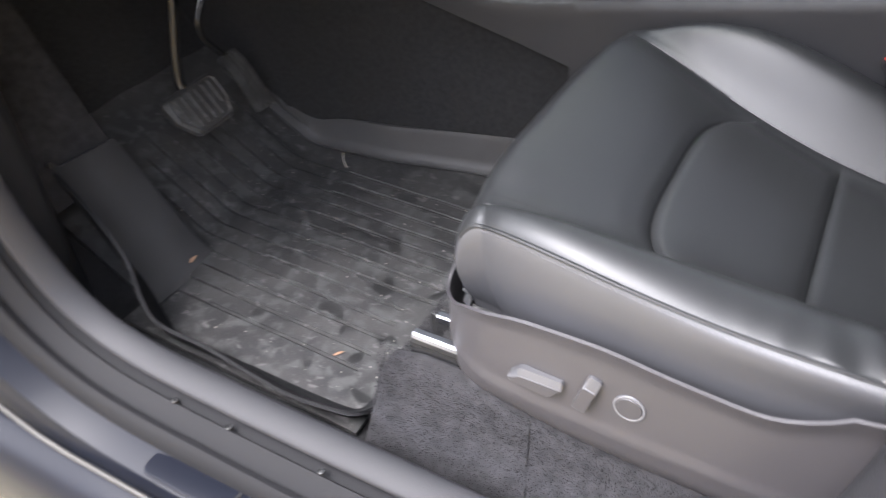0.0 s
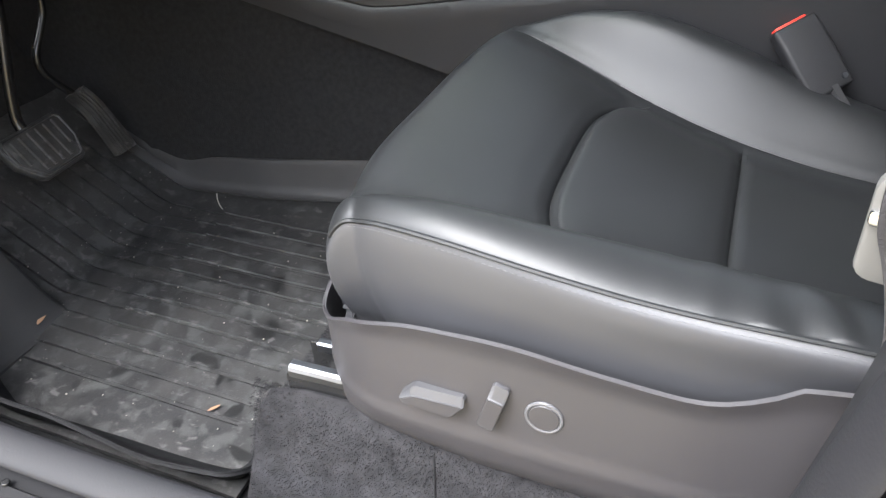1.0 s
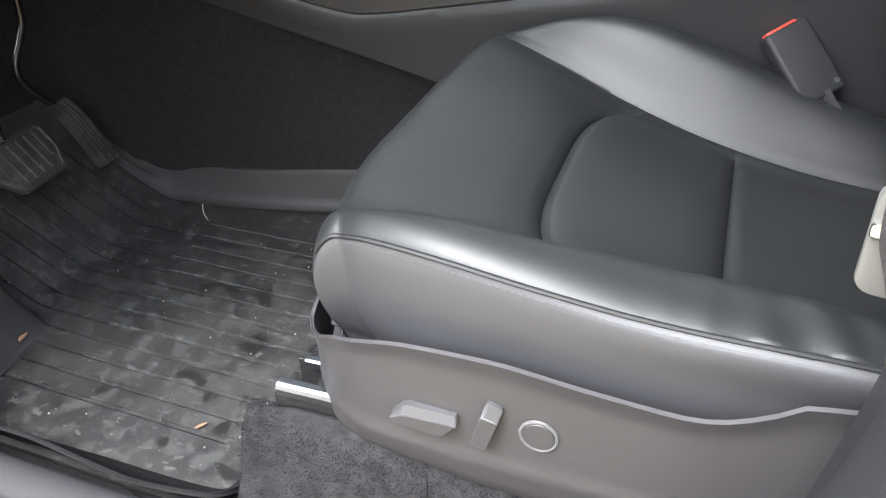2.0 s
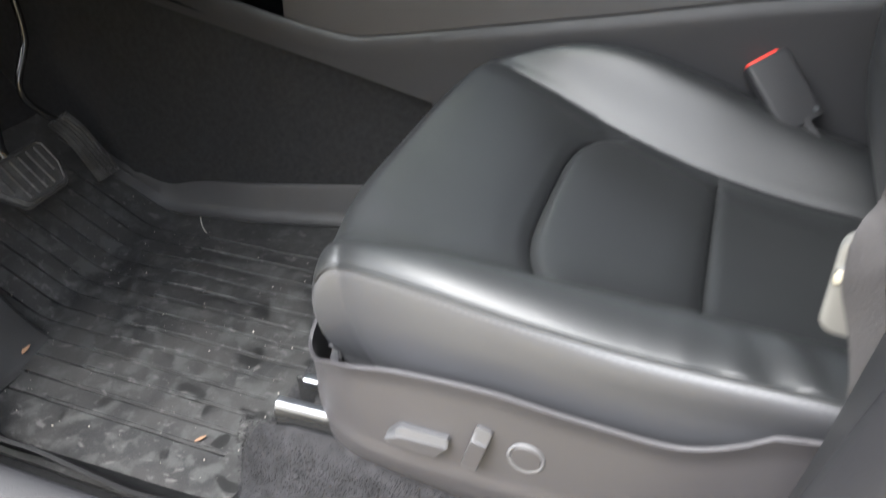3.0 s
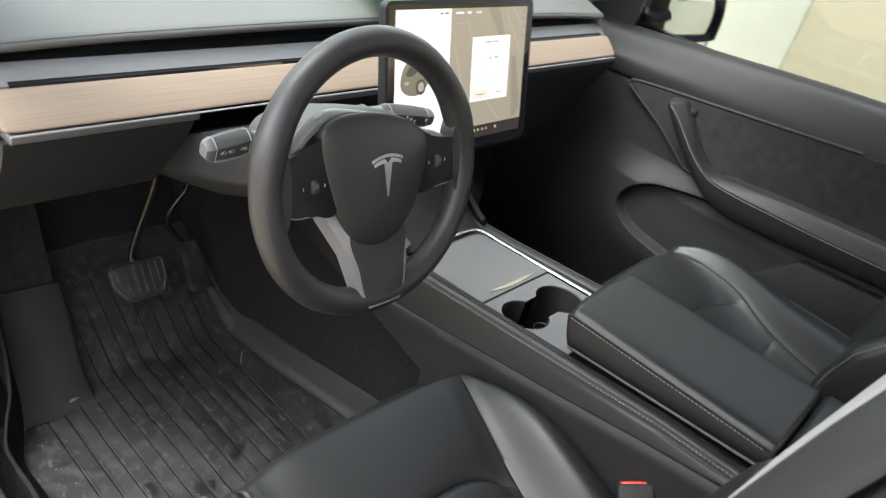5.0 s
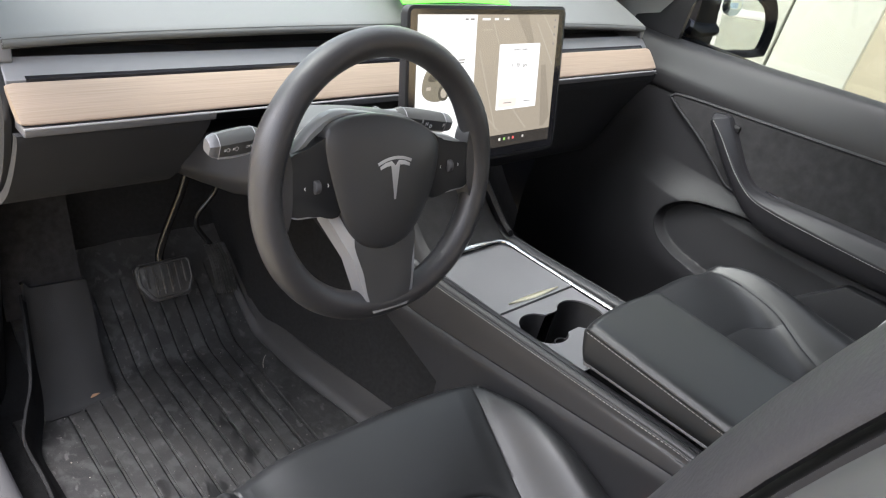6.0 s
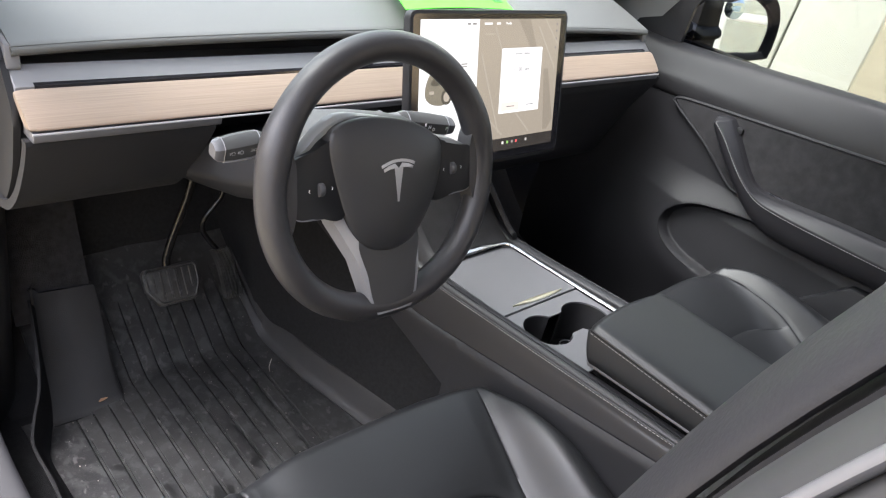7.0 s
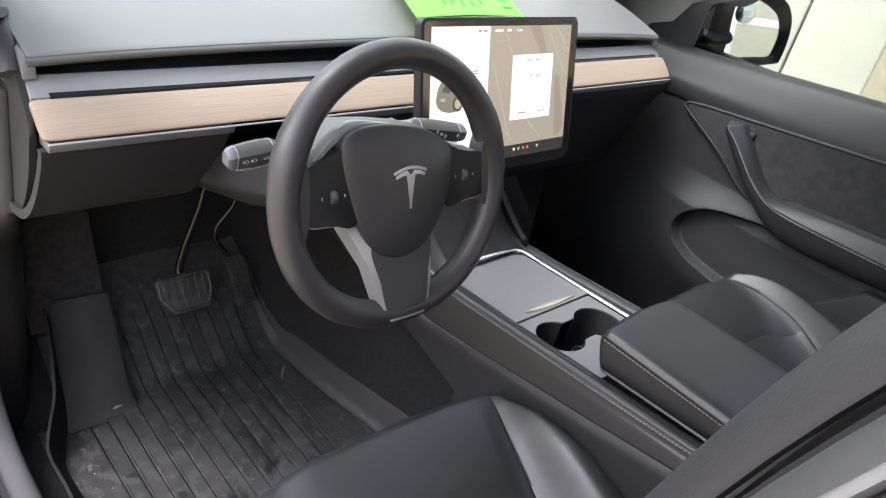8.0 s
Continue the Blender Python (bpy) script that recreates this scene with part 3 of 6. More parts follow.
# ---- dashboard ----
def dashboard():
    dash = thing("dashboard", "black dashboard with a full-width pale wood trim", "dashboard", at=(0, 0.4, 0.5))
    w = 0.685

    def ext(outline, x0, x1, bevel=0.0, seg=2):
        bm = bmesh.new()
        prism(bm, outline, x1 - x0, Matrix.Translation((x0, 0, 0)) @ UPX, bevel, seg)
        return bm

    # upper pad: bowed sheet running to the windscreen
    bm = bmesh.new()
    prof = curve([(0.44, 0.678), (0.375, 0.680), (0.350, 0.684), (0.338, 0.6895), (0.3355, 0.694), (0.3385, 0.699), (0.352, 0.705), (0.46, 0.732), (0.60, 0.745), (0.80, 0.735), (1.0, 0.70)], 40)
    sheet(bm, [[(x, y - 0.20 * max(0, abs(x) - 0.5) ** 2 - (0.10 * (abs(x) / 0.7) ** 2) * max(0, (y - 0.5)), z - 0.012 * (x / 0.7) ** 2) for y, z in prof] for x in np.linspace(-0.672, 0.672, 40)], 0.012)
    part("upper_pad", bm, DASH_TOP, dash, "grained dashboard top, paled by painted-in windscreen glare")
    part("vent_cavity", ext([(0.40, 0.645), (0.45, 0.645), (0.45, 0.70), (0.40, 0.70)], -0.665, 0.665), PLASTIC, dash)
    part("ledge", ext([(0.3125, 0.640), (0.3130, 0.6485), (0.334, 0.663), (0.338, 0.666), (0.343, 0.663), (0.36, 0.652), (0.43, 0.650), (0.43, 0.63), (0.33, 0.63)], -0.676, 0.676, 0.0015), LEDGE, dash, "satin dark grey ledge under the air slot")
    part("groove", ext([(0.308, 0.640), (0.312, 0.650), (0.322, 0.653), (0.322, 0.63)], -0.655, 0.655), GLOSS_BLACK, dash)
    for sx in (-1, 1):
        bm = bmesh.new()
        prism(bm, [(0.330, 0.664), (0.338, 0.690), (0.44, 0.71), (0.44, 0.65), (0.345, 0.65)], 0.016, Matrix.Translation((sx * 0.670 - 0.008, 0, 0)) @ UPX, 0.002)
        part("vent_end", bm, LEDGE, dash)
    # wood and its bright lower edge
    bm = bmesh.new()
    prof = curve([(0.276, 0.6115), (0.2715, 0.6125), (0.2705, 0.616), (0.284, 0.629), (0.300, 0.642), (0.308, 0.647), (0.3115, 0.645), (0.310, 0.635), (0.29, 0.61)], 40, True)
    rings = []
    for x in np.r_[-0.6775, -0.675, -0.668, np.linspace(-0.65, 0.65, 24), 0.668, 0.675, 0.6775]:
        k = 0.9 + 0.1 * min(1, (0.6775 - abs(x)) / 0.008) ** 0.5
        c = prof.mean(0)
        rings.append([(x + 0.12 * (z - 0.63) * (-1 if x < -0.6 else 1 if x > 0.6 else 0), c[0] + (y - c[0]) * k, c[1] + (z - c[1]) * k) for y, z in prof])
    loft(bm, rings)
    part("wood_trim", bm, WOOD, dash, "pale brown open-pore wood strip")
    strip = [(0.272, 0.598), (0.2675, 0.600), (0.2665, 0.6085), (0.273, 0.6105), (0.30, 0.6105), (0.30, 0.598)]
    for x0, x1 in ((-0.673, -0.437), (-0.246, 0.673)):
        part("lower_strip", ext(strip, x0, x1, 0.001), TRIM_GREY, dash, "satin grey strip under the wood")
    bm = bmesh.new()
    tube(bm, [(x, 0.2675, 0.6100) for x in np.linspace(-0.674, 0.674, 12)], 0.0014, 6)
    part("bright_edge", bm, STRIP, dash, "thin bright edge along the wood")
    # lower panels
    bm = bmesh.new()
    prof = curve([(0.274, 0.599), (0.274, 0.585), (0.285, 0.545), (0.302, 0.505), (0.330, 0.482), (0.40, 0.474), (0.60, 0.48)], 30)
    xs = np.linspace(-0.680, -0.441, 18)
    sheet(bm, [[(x - 0.30 * max(0, 0.595 - z) * max(0, (x + 0.60) / 0.159) - 0.65 * max(0, 0.595 - z) ** 2 * max(0, (-0.62 - x) / 0.06), y, z) for y, z in prof] for x in xs], -0.012)
    part("knee_panel", bm, PLASTIC, dash, "black knee panel")
    # Solid block set back; its near-black colour stands for the shade behind the column.
    part("column_shade_block", ext([(0.345, 0.612), (0.350, 0.57), (0.365, 0.50), (0.42, 0.44), (0.60, 0.42), (0.60, 0.615)], -0.475, -0.245), SEAL_DARK, dash, "near-black set-back block standing for shade round the steering column")
    part("centre_panel", ext([(0.285, 0.60), (0.30, 0.57), (0.34, 0.50), (0.40, 0.44), (0.60, 0.42), (0.60, 0.62), (0.30, 0.62)], -0.245, 0.06, 0.004), PLASTIC, dash)
    bm = bmesh.new()
    prof = curve([(0.276, 0.599), (0.280, 0.58), (0.300, 0.545), (0.345, 0.45), (0.375, 0.37), (0.41, 0.34), (0.55, 0.335), (0.75, 0.36)], 30)
    sheet(bm, [[(x, y, z) for y, z in prof] for x in np.linspace(0.05, 0.70, 14)], -0.012)
    part("glovebox", bm, PLASTIC, dash, "black glovebox front")
    # end cap at the open door
    bm = bmesh.new()
    prism(bm, curve([(0.300, 0.60), (0.302, 0.625), (0.325, 0.655), (0.345, 0.680), (0.365, 0.685), (0.378, 0.66), (0.380, 0.55), (0.378, 0.49), (0.360, 0.478), (0.335, 0.495), (0.310, 0.545)], 44, True), 0.008, Matrix.Translation((-0.684, 0, 0)) @ UPX, 0.003)
    part("end_cap", bm, PLASTIC, dash, "grey dashboard end cap")


dashboard()


# ---- steering column, stalks, wheel ----
TILT_WHEEL = radians(17.8)
WHEEL = Matrix.Translation((-0.3645, 0.0158, 0.6318)) @ Matrix.Rotation(radians(-1.6), 4, "Z") @ Matrix(((1, 0, 0, 0), (0, math.sin(TILT_WHEEL), -math.cos(TILT_WHEEL), 0), (0, math.cos(TILT_WHEEL), math.sin(TILT_WHEEL), 0), (0, 0, 0, 1)))
HUB = WHEEL @ Matrix.Translation((0, 0, 0.008))
SPOKE = WHEEL @ Matrix.Translation((0, 0, 0.0125))


def steering_column():
    col = thing("steering_column", "black steering column shroud with two stalks", "steering column", at=(-0.372, 0.2, 0.58))
    bm = bmesh.new()
    rings = []
    for y, xl, xr, zb, zt in ((0.062, -0.440, -0.304, 0.596, 0.652), (0.085, -0.450, -0.296, 0.580, 0.653), (0.13, -0.462, -0.280, 0.556, 0.645), (0.19, -0.466, -0.262, 0.530, 0.620), (0.24, -0.462, -0.252, 0.512, 0.596), (0.27, -0.464, -0.248, 0.503, 0.580), (0.30, -0.47, -0.246, 0.497, 0.566), (0.36, -0.48, -0.245, 0.485, 0.55)):
        zm = zb + (zt - zb) * 0.30
        corners = [(xl + 0.022, zt), (xr - 0.022, zt), (xr, zm), (xr - 0.016, zb), (xl + 0.016, zb), (xl, zm)]
        ring = []
        for k, (x, z) in enumerate(corners):
            for (ox, oz) in (corners[k - 1], corners[(k + 1) % 6]):
                d = math.hypot(ox - x, oz - z)
                ring.append((x + (ox - x) * 0.007 / d, y, z + (oz - z) * 0.007 / d))
            ring.insert(-1, (x + (ring[-1][0] + ring[-2][0] - 2 * x) * 0.22, y, z + (ring[-1][2] + ring[-2][2] - 2 * z) * 0.22))
        rings.append(ring)
    loft(bm, rings)
    part("shroud", bm, SATIN_BLACK, col)
    bm = bmesh.new()
    arch = curve([(-0.466, 0.655), (-0.448, 0.690), (-0.405, 0.705), (-0.360, 0.707), (-0.315, 0.696), (-0.280, 0.655)], 24)
    loft(bm, [[(-0.372 + (x + 0.372) * k, y, 0.655 + (z - 0.655) * k - drop) for x, z in arch] + [(-0.372 + (x + 0.372) * k, y, 0.640 - drop) for x, z in arch[::-1]] for y, k, drop in ((0.036, 0.97, 0), (0.030, 1.0, 0), (0.045, 1.0, 0.001), (0.075, 0.94, 0.006), (0.12, 0.84, 0.018), (0.17, 0.72, 0.034))])
    part("collar", bm, COLLAR, col, "collar behind the wheel hub, greyed by painted-in windscreen light")

    def stalk(name, label, sx, root, x_in, x_out, drop, cz, long_face):
        """A stubby lever: round stem, wedge-shaped grip with a flat dark face, bright lower edge and end button."""
        def section(u, k, kz=1.0):
            x = x_in + (x_out - x_in) * u
            z0, y0 = cz + drop * u, 0.100 - 0.006 * u
            pts = [(-0.0100, 0.0045), (-0.0112, 0.0030), (-0.0098, -0.0118), (-0.0080, -0.0132), (0.0075, -0.0115), (0.0105, -0.0085), (0.0110, 0.0060), (0.0085, 0.0100), (0.0010, 0.0122), (-0.0050, 0.0095)]
            return [(x, y0 + y * k, z0 + z * k * kz) for y, z in pts]

        bm = bmesh.new()
        loft(bm, [section(u, k) for u, k in ((0.0, 0.55), (0.03, 0.80), (0.10, 0.95), (0.30, 1.06), (0.60, 1.04), (0.84, 0.93))])
        grip = part(name, bm, STALK_GREY, col, label, smooth=30)
        bm = bmesh.new()
        loft(bm, [section(u, k) for u, k in ((0.835, 0.95), (0.85, 0.97), (0.95, 0.84), (1.0, 0.62))])
        part("end_button", bm, STALK_END, grip, "satin silver end button", smooth=30)
        bm = bmesh.new()
        low = [section(u, k)[3] for u, k in ((0.12, 0.95), (0.30, 1.06), (0.60, 1.04), (0.84, 0.93))]
        tube(bm, [(x, y - 0.0004, z - 0.0004) for x, y, z in curve(low, 12)], 0.0013, 6)
        for u, k in ((0.13, 0.97), (0.838, 0.95)):
            tube(bm, section(u, k * 1.01), 0.0005, 6, True)
        part("bright_edge", bm, SILVER, grip)
        bm = bmesh.new()
        tube(bm, curve([root, (0.6 * root[0] + 0.4 * x_in, 0.103, 0.5 * (root[2] + cz)), (x_in + 0.2 * (x_out - x_in), 0.101, cz)], 10), [0.0125, 0.0125, 0.0115, 0.0100, 0.0085, 0.0080, 0.0080, 0.0080, 0.0080, 0.0080], 12)
        part("stem", bm, LEDGE, grip, "satin grey stalk collar")

        def on_face(u, v):
            """A place on the flat front face, v from its lower to its upper edge."""
            q = section(u, np.interp(u, (0.1, 0.3, 0.6, 0.84), (0.95, 1.06, 1.04, 0.93)))
            return Vector(q[2]).lerp(Vector(q[1]), v) + Vector((0, -0.0004, 0))

        return grip, on_face

    left, face = stalk("indicator_stalk", "dark grey indicator stalk with a silver end", -1, (-0.440, 0.104, 0.652), -0.486, -0.552, -0.002, 0.663, True)
    for u, round_mark in ((0.68, True), (0.52, True), (0.28, False)):
        bm = bmesh.new()
        c = face(u, 0.55)
        if round_mark:
            tube(bm, [c + Vector((0.0021 * math.cos(a), 0, 0.0021 * math.sin(a))) for a in np.linspace(0, 2 * math.pi, 14, endpoint=False)], 0.0002, 5, True)
            for d in (0.0032, 0.0042):
                tube(bm, [c + Vector((-d, 0, -0.0014)), c + Vector((-d, 0, 0.0014))], 0.00025, 5)
        else:
            for d in (-0.0022, 0.0022):
                tube(bm, [c + Vector((d + e * 0.0013, 0, f * 0.0013)) for e, f in ((-1, -1), (1, -1), (1, 1), (-1, 1))], 0.00025, 5, True)
        part("symbol", bm, FINE_MARK, left)
    right, face = stalk("gear_stalk", "black gear stalk with white letters and a silver root", 1, (-0.312, 0.104, 0.668), -0.282, -0.181, -0.016, 0.6680, True)
    upright = Matrix(((1, 0, 0, 0), (0, 0, -1, 0), (0, 1, 0, 0), (0, 0, 0, 1)))
    for word, u, v in (("R", 0.40, 0.80), ("N", 0.48, 0.62), ("D", 0.56, 0.44), ("P", 0.80, 0.60)):
        writing("letter", word, 0.0070, Matrix.Translation(face(u, v) + Vector((0, -0.0003, 0))) @ upright, WHITE_MARK, right)


steering_column()


def steering_wheel():
    wheel = thing("steering_wheel", "black leather three-spoke steering wheel with scroll wheels", "steering wheel", at=(-0.372, 0, 0.643))
    bm = bmesh.new()
    ring = []
    for a in np.linspace(0, 2 * math.pi, 96, endpoint=False):
        r = 0.1597 - 0.006 * max(0, -math.sin(a)) ** 6
        ring.append(WHEEL @ Vector((r * math.cos(a), r * math.sin(a), 0.004)))
    k = [0.0177 + 0.0018 * math.exp(-((abs(math.degrees(math.atan2(math.sin(a), abs(math.cos(a)))) - 22)) / 12) ** 2) for a in np.linspace(0, 2 * math.pi, 96, endpoint=False)]
    tube(bm, ring, k, 18, True)
    part("rim", bm, WHEEL_LEATHER, wheel, "black leather rim")
    for a0, a1 in ((100, 170), (10, 80), (190, 255), (285, 350)):
        path = [WHEEL @ Vector((0.148 * math.cos(radians(a)), 0.148 * math.sin(radians(a)), 0.006)) for a in np.linspace(a0, a1, 40)]
        part("stitching", stitches(path, 0.004, 0.003, 0.0005), SEAL, wheel)
    # airbag cover: domed shield
    right = [(0, 0.079), (0.028, 0.073), (0.052, 0.064), (0.071, 0.052), (0.081, 0.037), (0.080, 0.014), (0.075, -0.008), (0.066, -0.030), (0.051, -0.055), (0.034, -0.072), (0.014, -0.080)]
    left = [(-0.014, -0.081), (-0.036, -0.073), (-0.054, -0.055), (-0.068, -0.028), (-0.077, 0.0), (-0.085, 0.030), (-0.0885, 0.056), (-0.083, 0.071), (-0.064, 0.0795), (-0.032, 0.082)]
    outline = curve(right + [(0, -0.082)] + left, 72, True)
    bm = bmesh.new()
    c = np.array((0, 0.0))
    rings = []
    for s, z in ((1.0, -0.03), (1.0, 0.002), (0.992, 0.0048), (0.96, 0.0070), (0.85, 0.011), (0.65, 0.0155), (0.4, 0.018), (0.15, 0.019)):
        rings.append([HUB @ Vector((x * s, y * s, z)) for x, y in outline])
    loft(bm, rings)
    part("airbag_cover", bm, HUB_PLASTIC, wheel, "satin black domed hub cover")
    # emblem: a flared upright under a bowed bar
    bm = bmesh.new()
    arc = [(x, 0.0325 - 8.6 * x * x) for x in np.linspace(-0.0255, 0.0255, 15)]
    prism(bm, arc[::-1] + [(x * 0.955, y - 0.0034) for x, y in arc], 0.0026, HUB @ Matrix.Translation((0, 0, 0.0162)), 0.0004)
    prism(bm, [(-0.0225, 0.0222), (-0.0215, 0.0188), (-0.0130, 0.0216), (-0.0062, 0.0226), (-0.0013, -0.0185), (0.0013, -0.0185), (0.0062, 0.0226), (0.0130, 0.0216), (0.0215, 0.0188), (0.0225, 0.0222), (0.0150, 0.0258), (0.0055, 0.0276), (0, 0.0212), (-0.0055, 0.0276), (-0.0150, 0.0258)], 0.0026, HUB @ Matrix.Translation((0, 0, 0.0166)), 0.0004)
    part("emblem", bm, STRIP, wheel, "small chrome emblem")
    for sx in (-1, 1):
        bm = bmesh.new()
        o = curve([(0.060, 0.072), (0.085, 0.061), (0.108, 0.051), (0.136, 0.040), (0.134, 0.010), (0.136, -0.020), (0.105, -0.025), (0.066, -0.026)], 40, True)
        if sx > 0:
            o = curve([(0.060, 0.052), (0.085, 0.0425), (0.108, 0.037), (0.136, 0.031), (0.134, 0.010), (0.136, -0.020), (0.105, -0.025), (0.066, -0.026)], 40, True)
        prism(bm, [(sx * x, y) for x, y in (o if sx > 0 else o[::-1])], 0.024, SPOKE @ Matrix.Translation((0, 0, -0.024)), 0.0015)
        spoke = part("spoke", bm, SATIN_BLACK, wheel, "satin black side spoke")
        bm = bmesh.new()
        tube(bm, [SPOKE @ Vector((sx * x, y, -0.002)) for x, y in curve([(0.135, 0.040), (0.1315, 0.010), (0.134, -0.021), (0.105, -0.0265), (0.074, -0.0275)], 24)], 0.0011, 6)
        part("bright_edge", bm, SILVER, spoke)
        bm = bmesh.new()
        disc(bm, (0, 0), 0.0082, 0.008, SPOKE @ Matrix.Translation((sx * 0.1005, 0.007, -0.002)) @ pose(0, 0, 0, 0, 90, 0) @ Matrix.Translation((0, 0, -0.004)), 28, 0.002)
        scroll = part("scroll_wheel", bm, SWITCH, wheel, "grey knurled scroll wheel")
        for d in (-1, 1):
            bm = bmesh.new()
            x0 = sx * 0.1005 + d * 0.016
            tube(bm, [SPOKE @ Vector((x0 - d * 0.0014, 0.0088, 0.0006)), SPOKE @ Vector((x0, 0.007, 0.0006)), SPOKE @ Vector((x0 - d * 0.0014, 0.0052, 0.0006))], 0.0003, 5)
            part("arrow_mark", bm, WHITE_MARK, spoke)
        # leather widening where the rim meets the spoke
        bm = bmesh.new()
        o = curve([(0.133, 0.044), (0.150, 0.066), (0.160, 0.030), (0.160, -0.020), (0.148, -0.050), (0.1345, -0.024), (0.1315, 0.010)], 40, True)
        prism(bm, [(sx * x, y) for x, y in (o if sx > 0 else o[::-1])], 0.024, WHEEL @ Matrix.Translation((0, 0, -0.0105)), 0.005, 4)
        part("grip", bm, WHEEL_LEATHER, wheel, "leather thumb grip")
    # pale bezel above the spokes and hub
    edge = curve([(-0.133, 0.040), (-0.113, 0.054), (-0.097, 0.068), (-0.070, 0.0815), (-0.036, 0.083), (0, 0.078), (0.03, 0.071), (0.055, 0.060), (0.08, 0.044), (0.105, 0.037), (0.130, 0.030)], 60)
    bm = bmesh.new()
    rings = []
    for k, (x, y) in enumerate(edge):
        w = float(np.interp(abs(x), (0, 0.03, 0.06, 0.085, 0.11, 0.14), (0.0005, 0.0015, 0.005, 0.0075, 0.007, 0.002)))
        rings.append([WHEEL @ Vector(q) for q in ((x, y - 0.008, 0.004), (x, y, 0.006), (x * 1.01, y + w * 0.7, 0.003), (x * 1.02, y + w, -0.004), (x, y, -0.016), (x, y - 0.008, -0.014))])
    loft(bm, rings)
    part("bezel", bm, BEZEL, wheel, "satin silver bezel above hub and spokes")
    # lower spoke: dark inlay in a silver frame
    tilt = WHEEL @ Matrix.Translation((0, -0.07, 0.011)) @ pose(0, 0, 0, -6.8, 0, 0)
    bm = bmesh.new()
    prism(bm, [(-0.086, -0.022), (-0.066, -0.030), (-0.036, -0.078), (0.032, -0.066), (0.046, -0.074), (0.0425, -0.11), (0.036, -0.146), (0.026, -0.160), (-0.026, -0.160), (-0.036, -0.146), (-0.050, -0.088), (-0.080, -0.038)][::-1], 0.024, tilt @ Matrix.Translation((0, 0.07, -0.024)), 0.0010)
    frame_part = part("lower_spoke", bm, SILVER, wheel, "satin silver lower spoke frame")
    bm = bmesh.new()
    prism(bm, curve([(-0.043, -0.058), (0.0405, -0.058), (0.0378, -0.11), (0.0310, -0.143), (0.020, -0.1550), (-0.020, -0.1550), (-0.0318, -0.143), (-0.0372, -0.11)], 48, True)[::-1], 0.006, tilt @ Matrix.Translation((0, 0.07, -0.0057)), 0.0002)
    part("inlay", bm, HUB_PLASTIC, frame_part, "satin black inlay")


steering_wheel()


# ---- touchscreen ----
def touchscreen():
    scr = thing("touchscreen", "landscape touchscreen showing a software update notice", "screen", at=(0, 0.19, 0.66))
    a = radians(16)
    m = Matrix.Translation((0, 0.19, 0.66)) @ Matrix(((1, 0, 0, 0), (0, math.sin(a), -math.cos(a), 0), (0, math.cos(a), math.sin(a), 0), (0, 0, 0, 1)))
    bm = bmesh.new()
    prism(bm, rounded(0.372, 0.247, 0.011, 0.003, -0.0075, 6), 0.014, m @ Matrix.Translation((0, 0, -0.014)), 0.002)
    part("housing", bm, SATIN_BLACK, scr, "black screen housing")
    bm = bmesh.new()
    prism(bm, rounded(0.362, 0.237, 0.007, 0.003, -0.0075, 5), 0.001, m @ Matrix.Translation((0, 0, 0.0002)))
    part("cover_glass", bm, GLOSS_BLACK, scr)

    def flat(name, outline, z, mat, label=""):
        bm = bmesh.new()
        prism(bm, outline, 0.0003, m @ Matrix.Translation((0, 0, z)))
        return part(name, bm, mat, scr, label)

    def rect(x0, y0, x1, y1):
        return [(x0, y0), (x1, y0), (x1, y1), (x0, y1)]

    LIT_WHITE = emitter("screen_white", (1.0, 0.985, 0.93), 1.0)
    LIT_TAN = emitter("screen_dimmed_map", (0.36, 0.31, 0.235), 1.0)
    LIT_TAN2 = emitter("screen_dimmed_road", (0.285, 0.245, 0.185), 1.0)
    LIT_LINE = emitter("screen_dimmed_lane", (0.42, 0.37, 0.29), 1.0)
    LIT_GREY = emitter("screen_text_grey", (0.22, 0.21, 0.2), 1.0)
    LIT_PINK = emitter("screen_button", (0.85, 0.74, 0.64), 1.0)
    flat("drive_view", rect(-0.164, -0.112, -0.0385, 0.103), 0.0014, LIT_WHITE, "white driving view")
    flat("map_view", rect(-0.0385, -0.091, 0.168, 0.103), 0.0014, LIT_TAN, "dimmed tan map")
    flat("dock", rect(-0.0385, -0.112, 0.168, -0.091), 0.0013, emitter("screen_dock", (0.035, 0.03, 0.025), 1.0))
    for o in ([(0.055, 0.103), (0.085, 0.103), (0.105, 0.06), (0.10, 0.03), (0.085, 0.035), (0.088, 0.06)], [(0.13, 0.02), (0.142, 0.02), (0.165, -0.07), (0.15, -0.086), (0.14, -0.086)]):
        flat("road", o, 0.0017, LIT_TAN2)
    for x0, y0, x1, y1 in ((-0.03, 0.05, 0.02, -0.08), (0.0, 0.09, 0.05, -0.01), (0.03, -0.02, 0.10, -0.085), (0.11, 0.09, 0.16, 0.02), (-0.038, -0.03, 0.03, -0.085), (0.125, 0.103, 0.165, 0.06)):
        d = np.array((y1 - y0, x0 - x1))
        d = d / np.linalg.norm(d) * 0.0012
        flat("lane", [(x0 - d[0], y0 - d[1]), (x1 - d[0], y1 - d[1]), (x1 + d[0], y1 + d[1]), (x0 + d[0], y0 + d[1])], 0.0018, LIT_LINE)
    flat("notice_card", rounded(0.104, 0.106, 0.002, 0.070, 0.004), 0.0021, LIT_WHITE, "white update notice")
    flat("notice_button", rounded(0.046, 0.014, 0.002, 0.046, -0.038), 0.0025, LIT_PINK)

    def say(words, x, y, size, mat=LIT_GREY):
        ob = writing("text", words, size, m @ Matrix.Translation((x, y, 0.0028)), mat, scr)
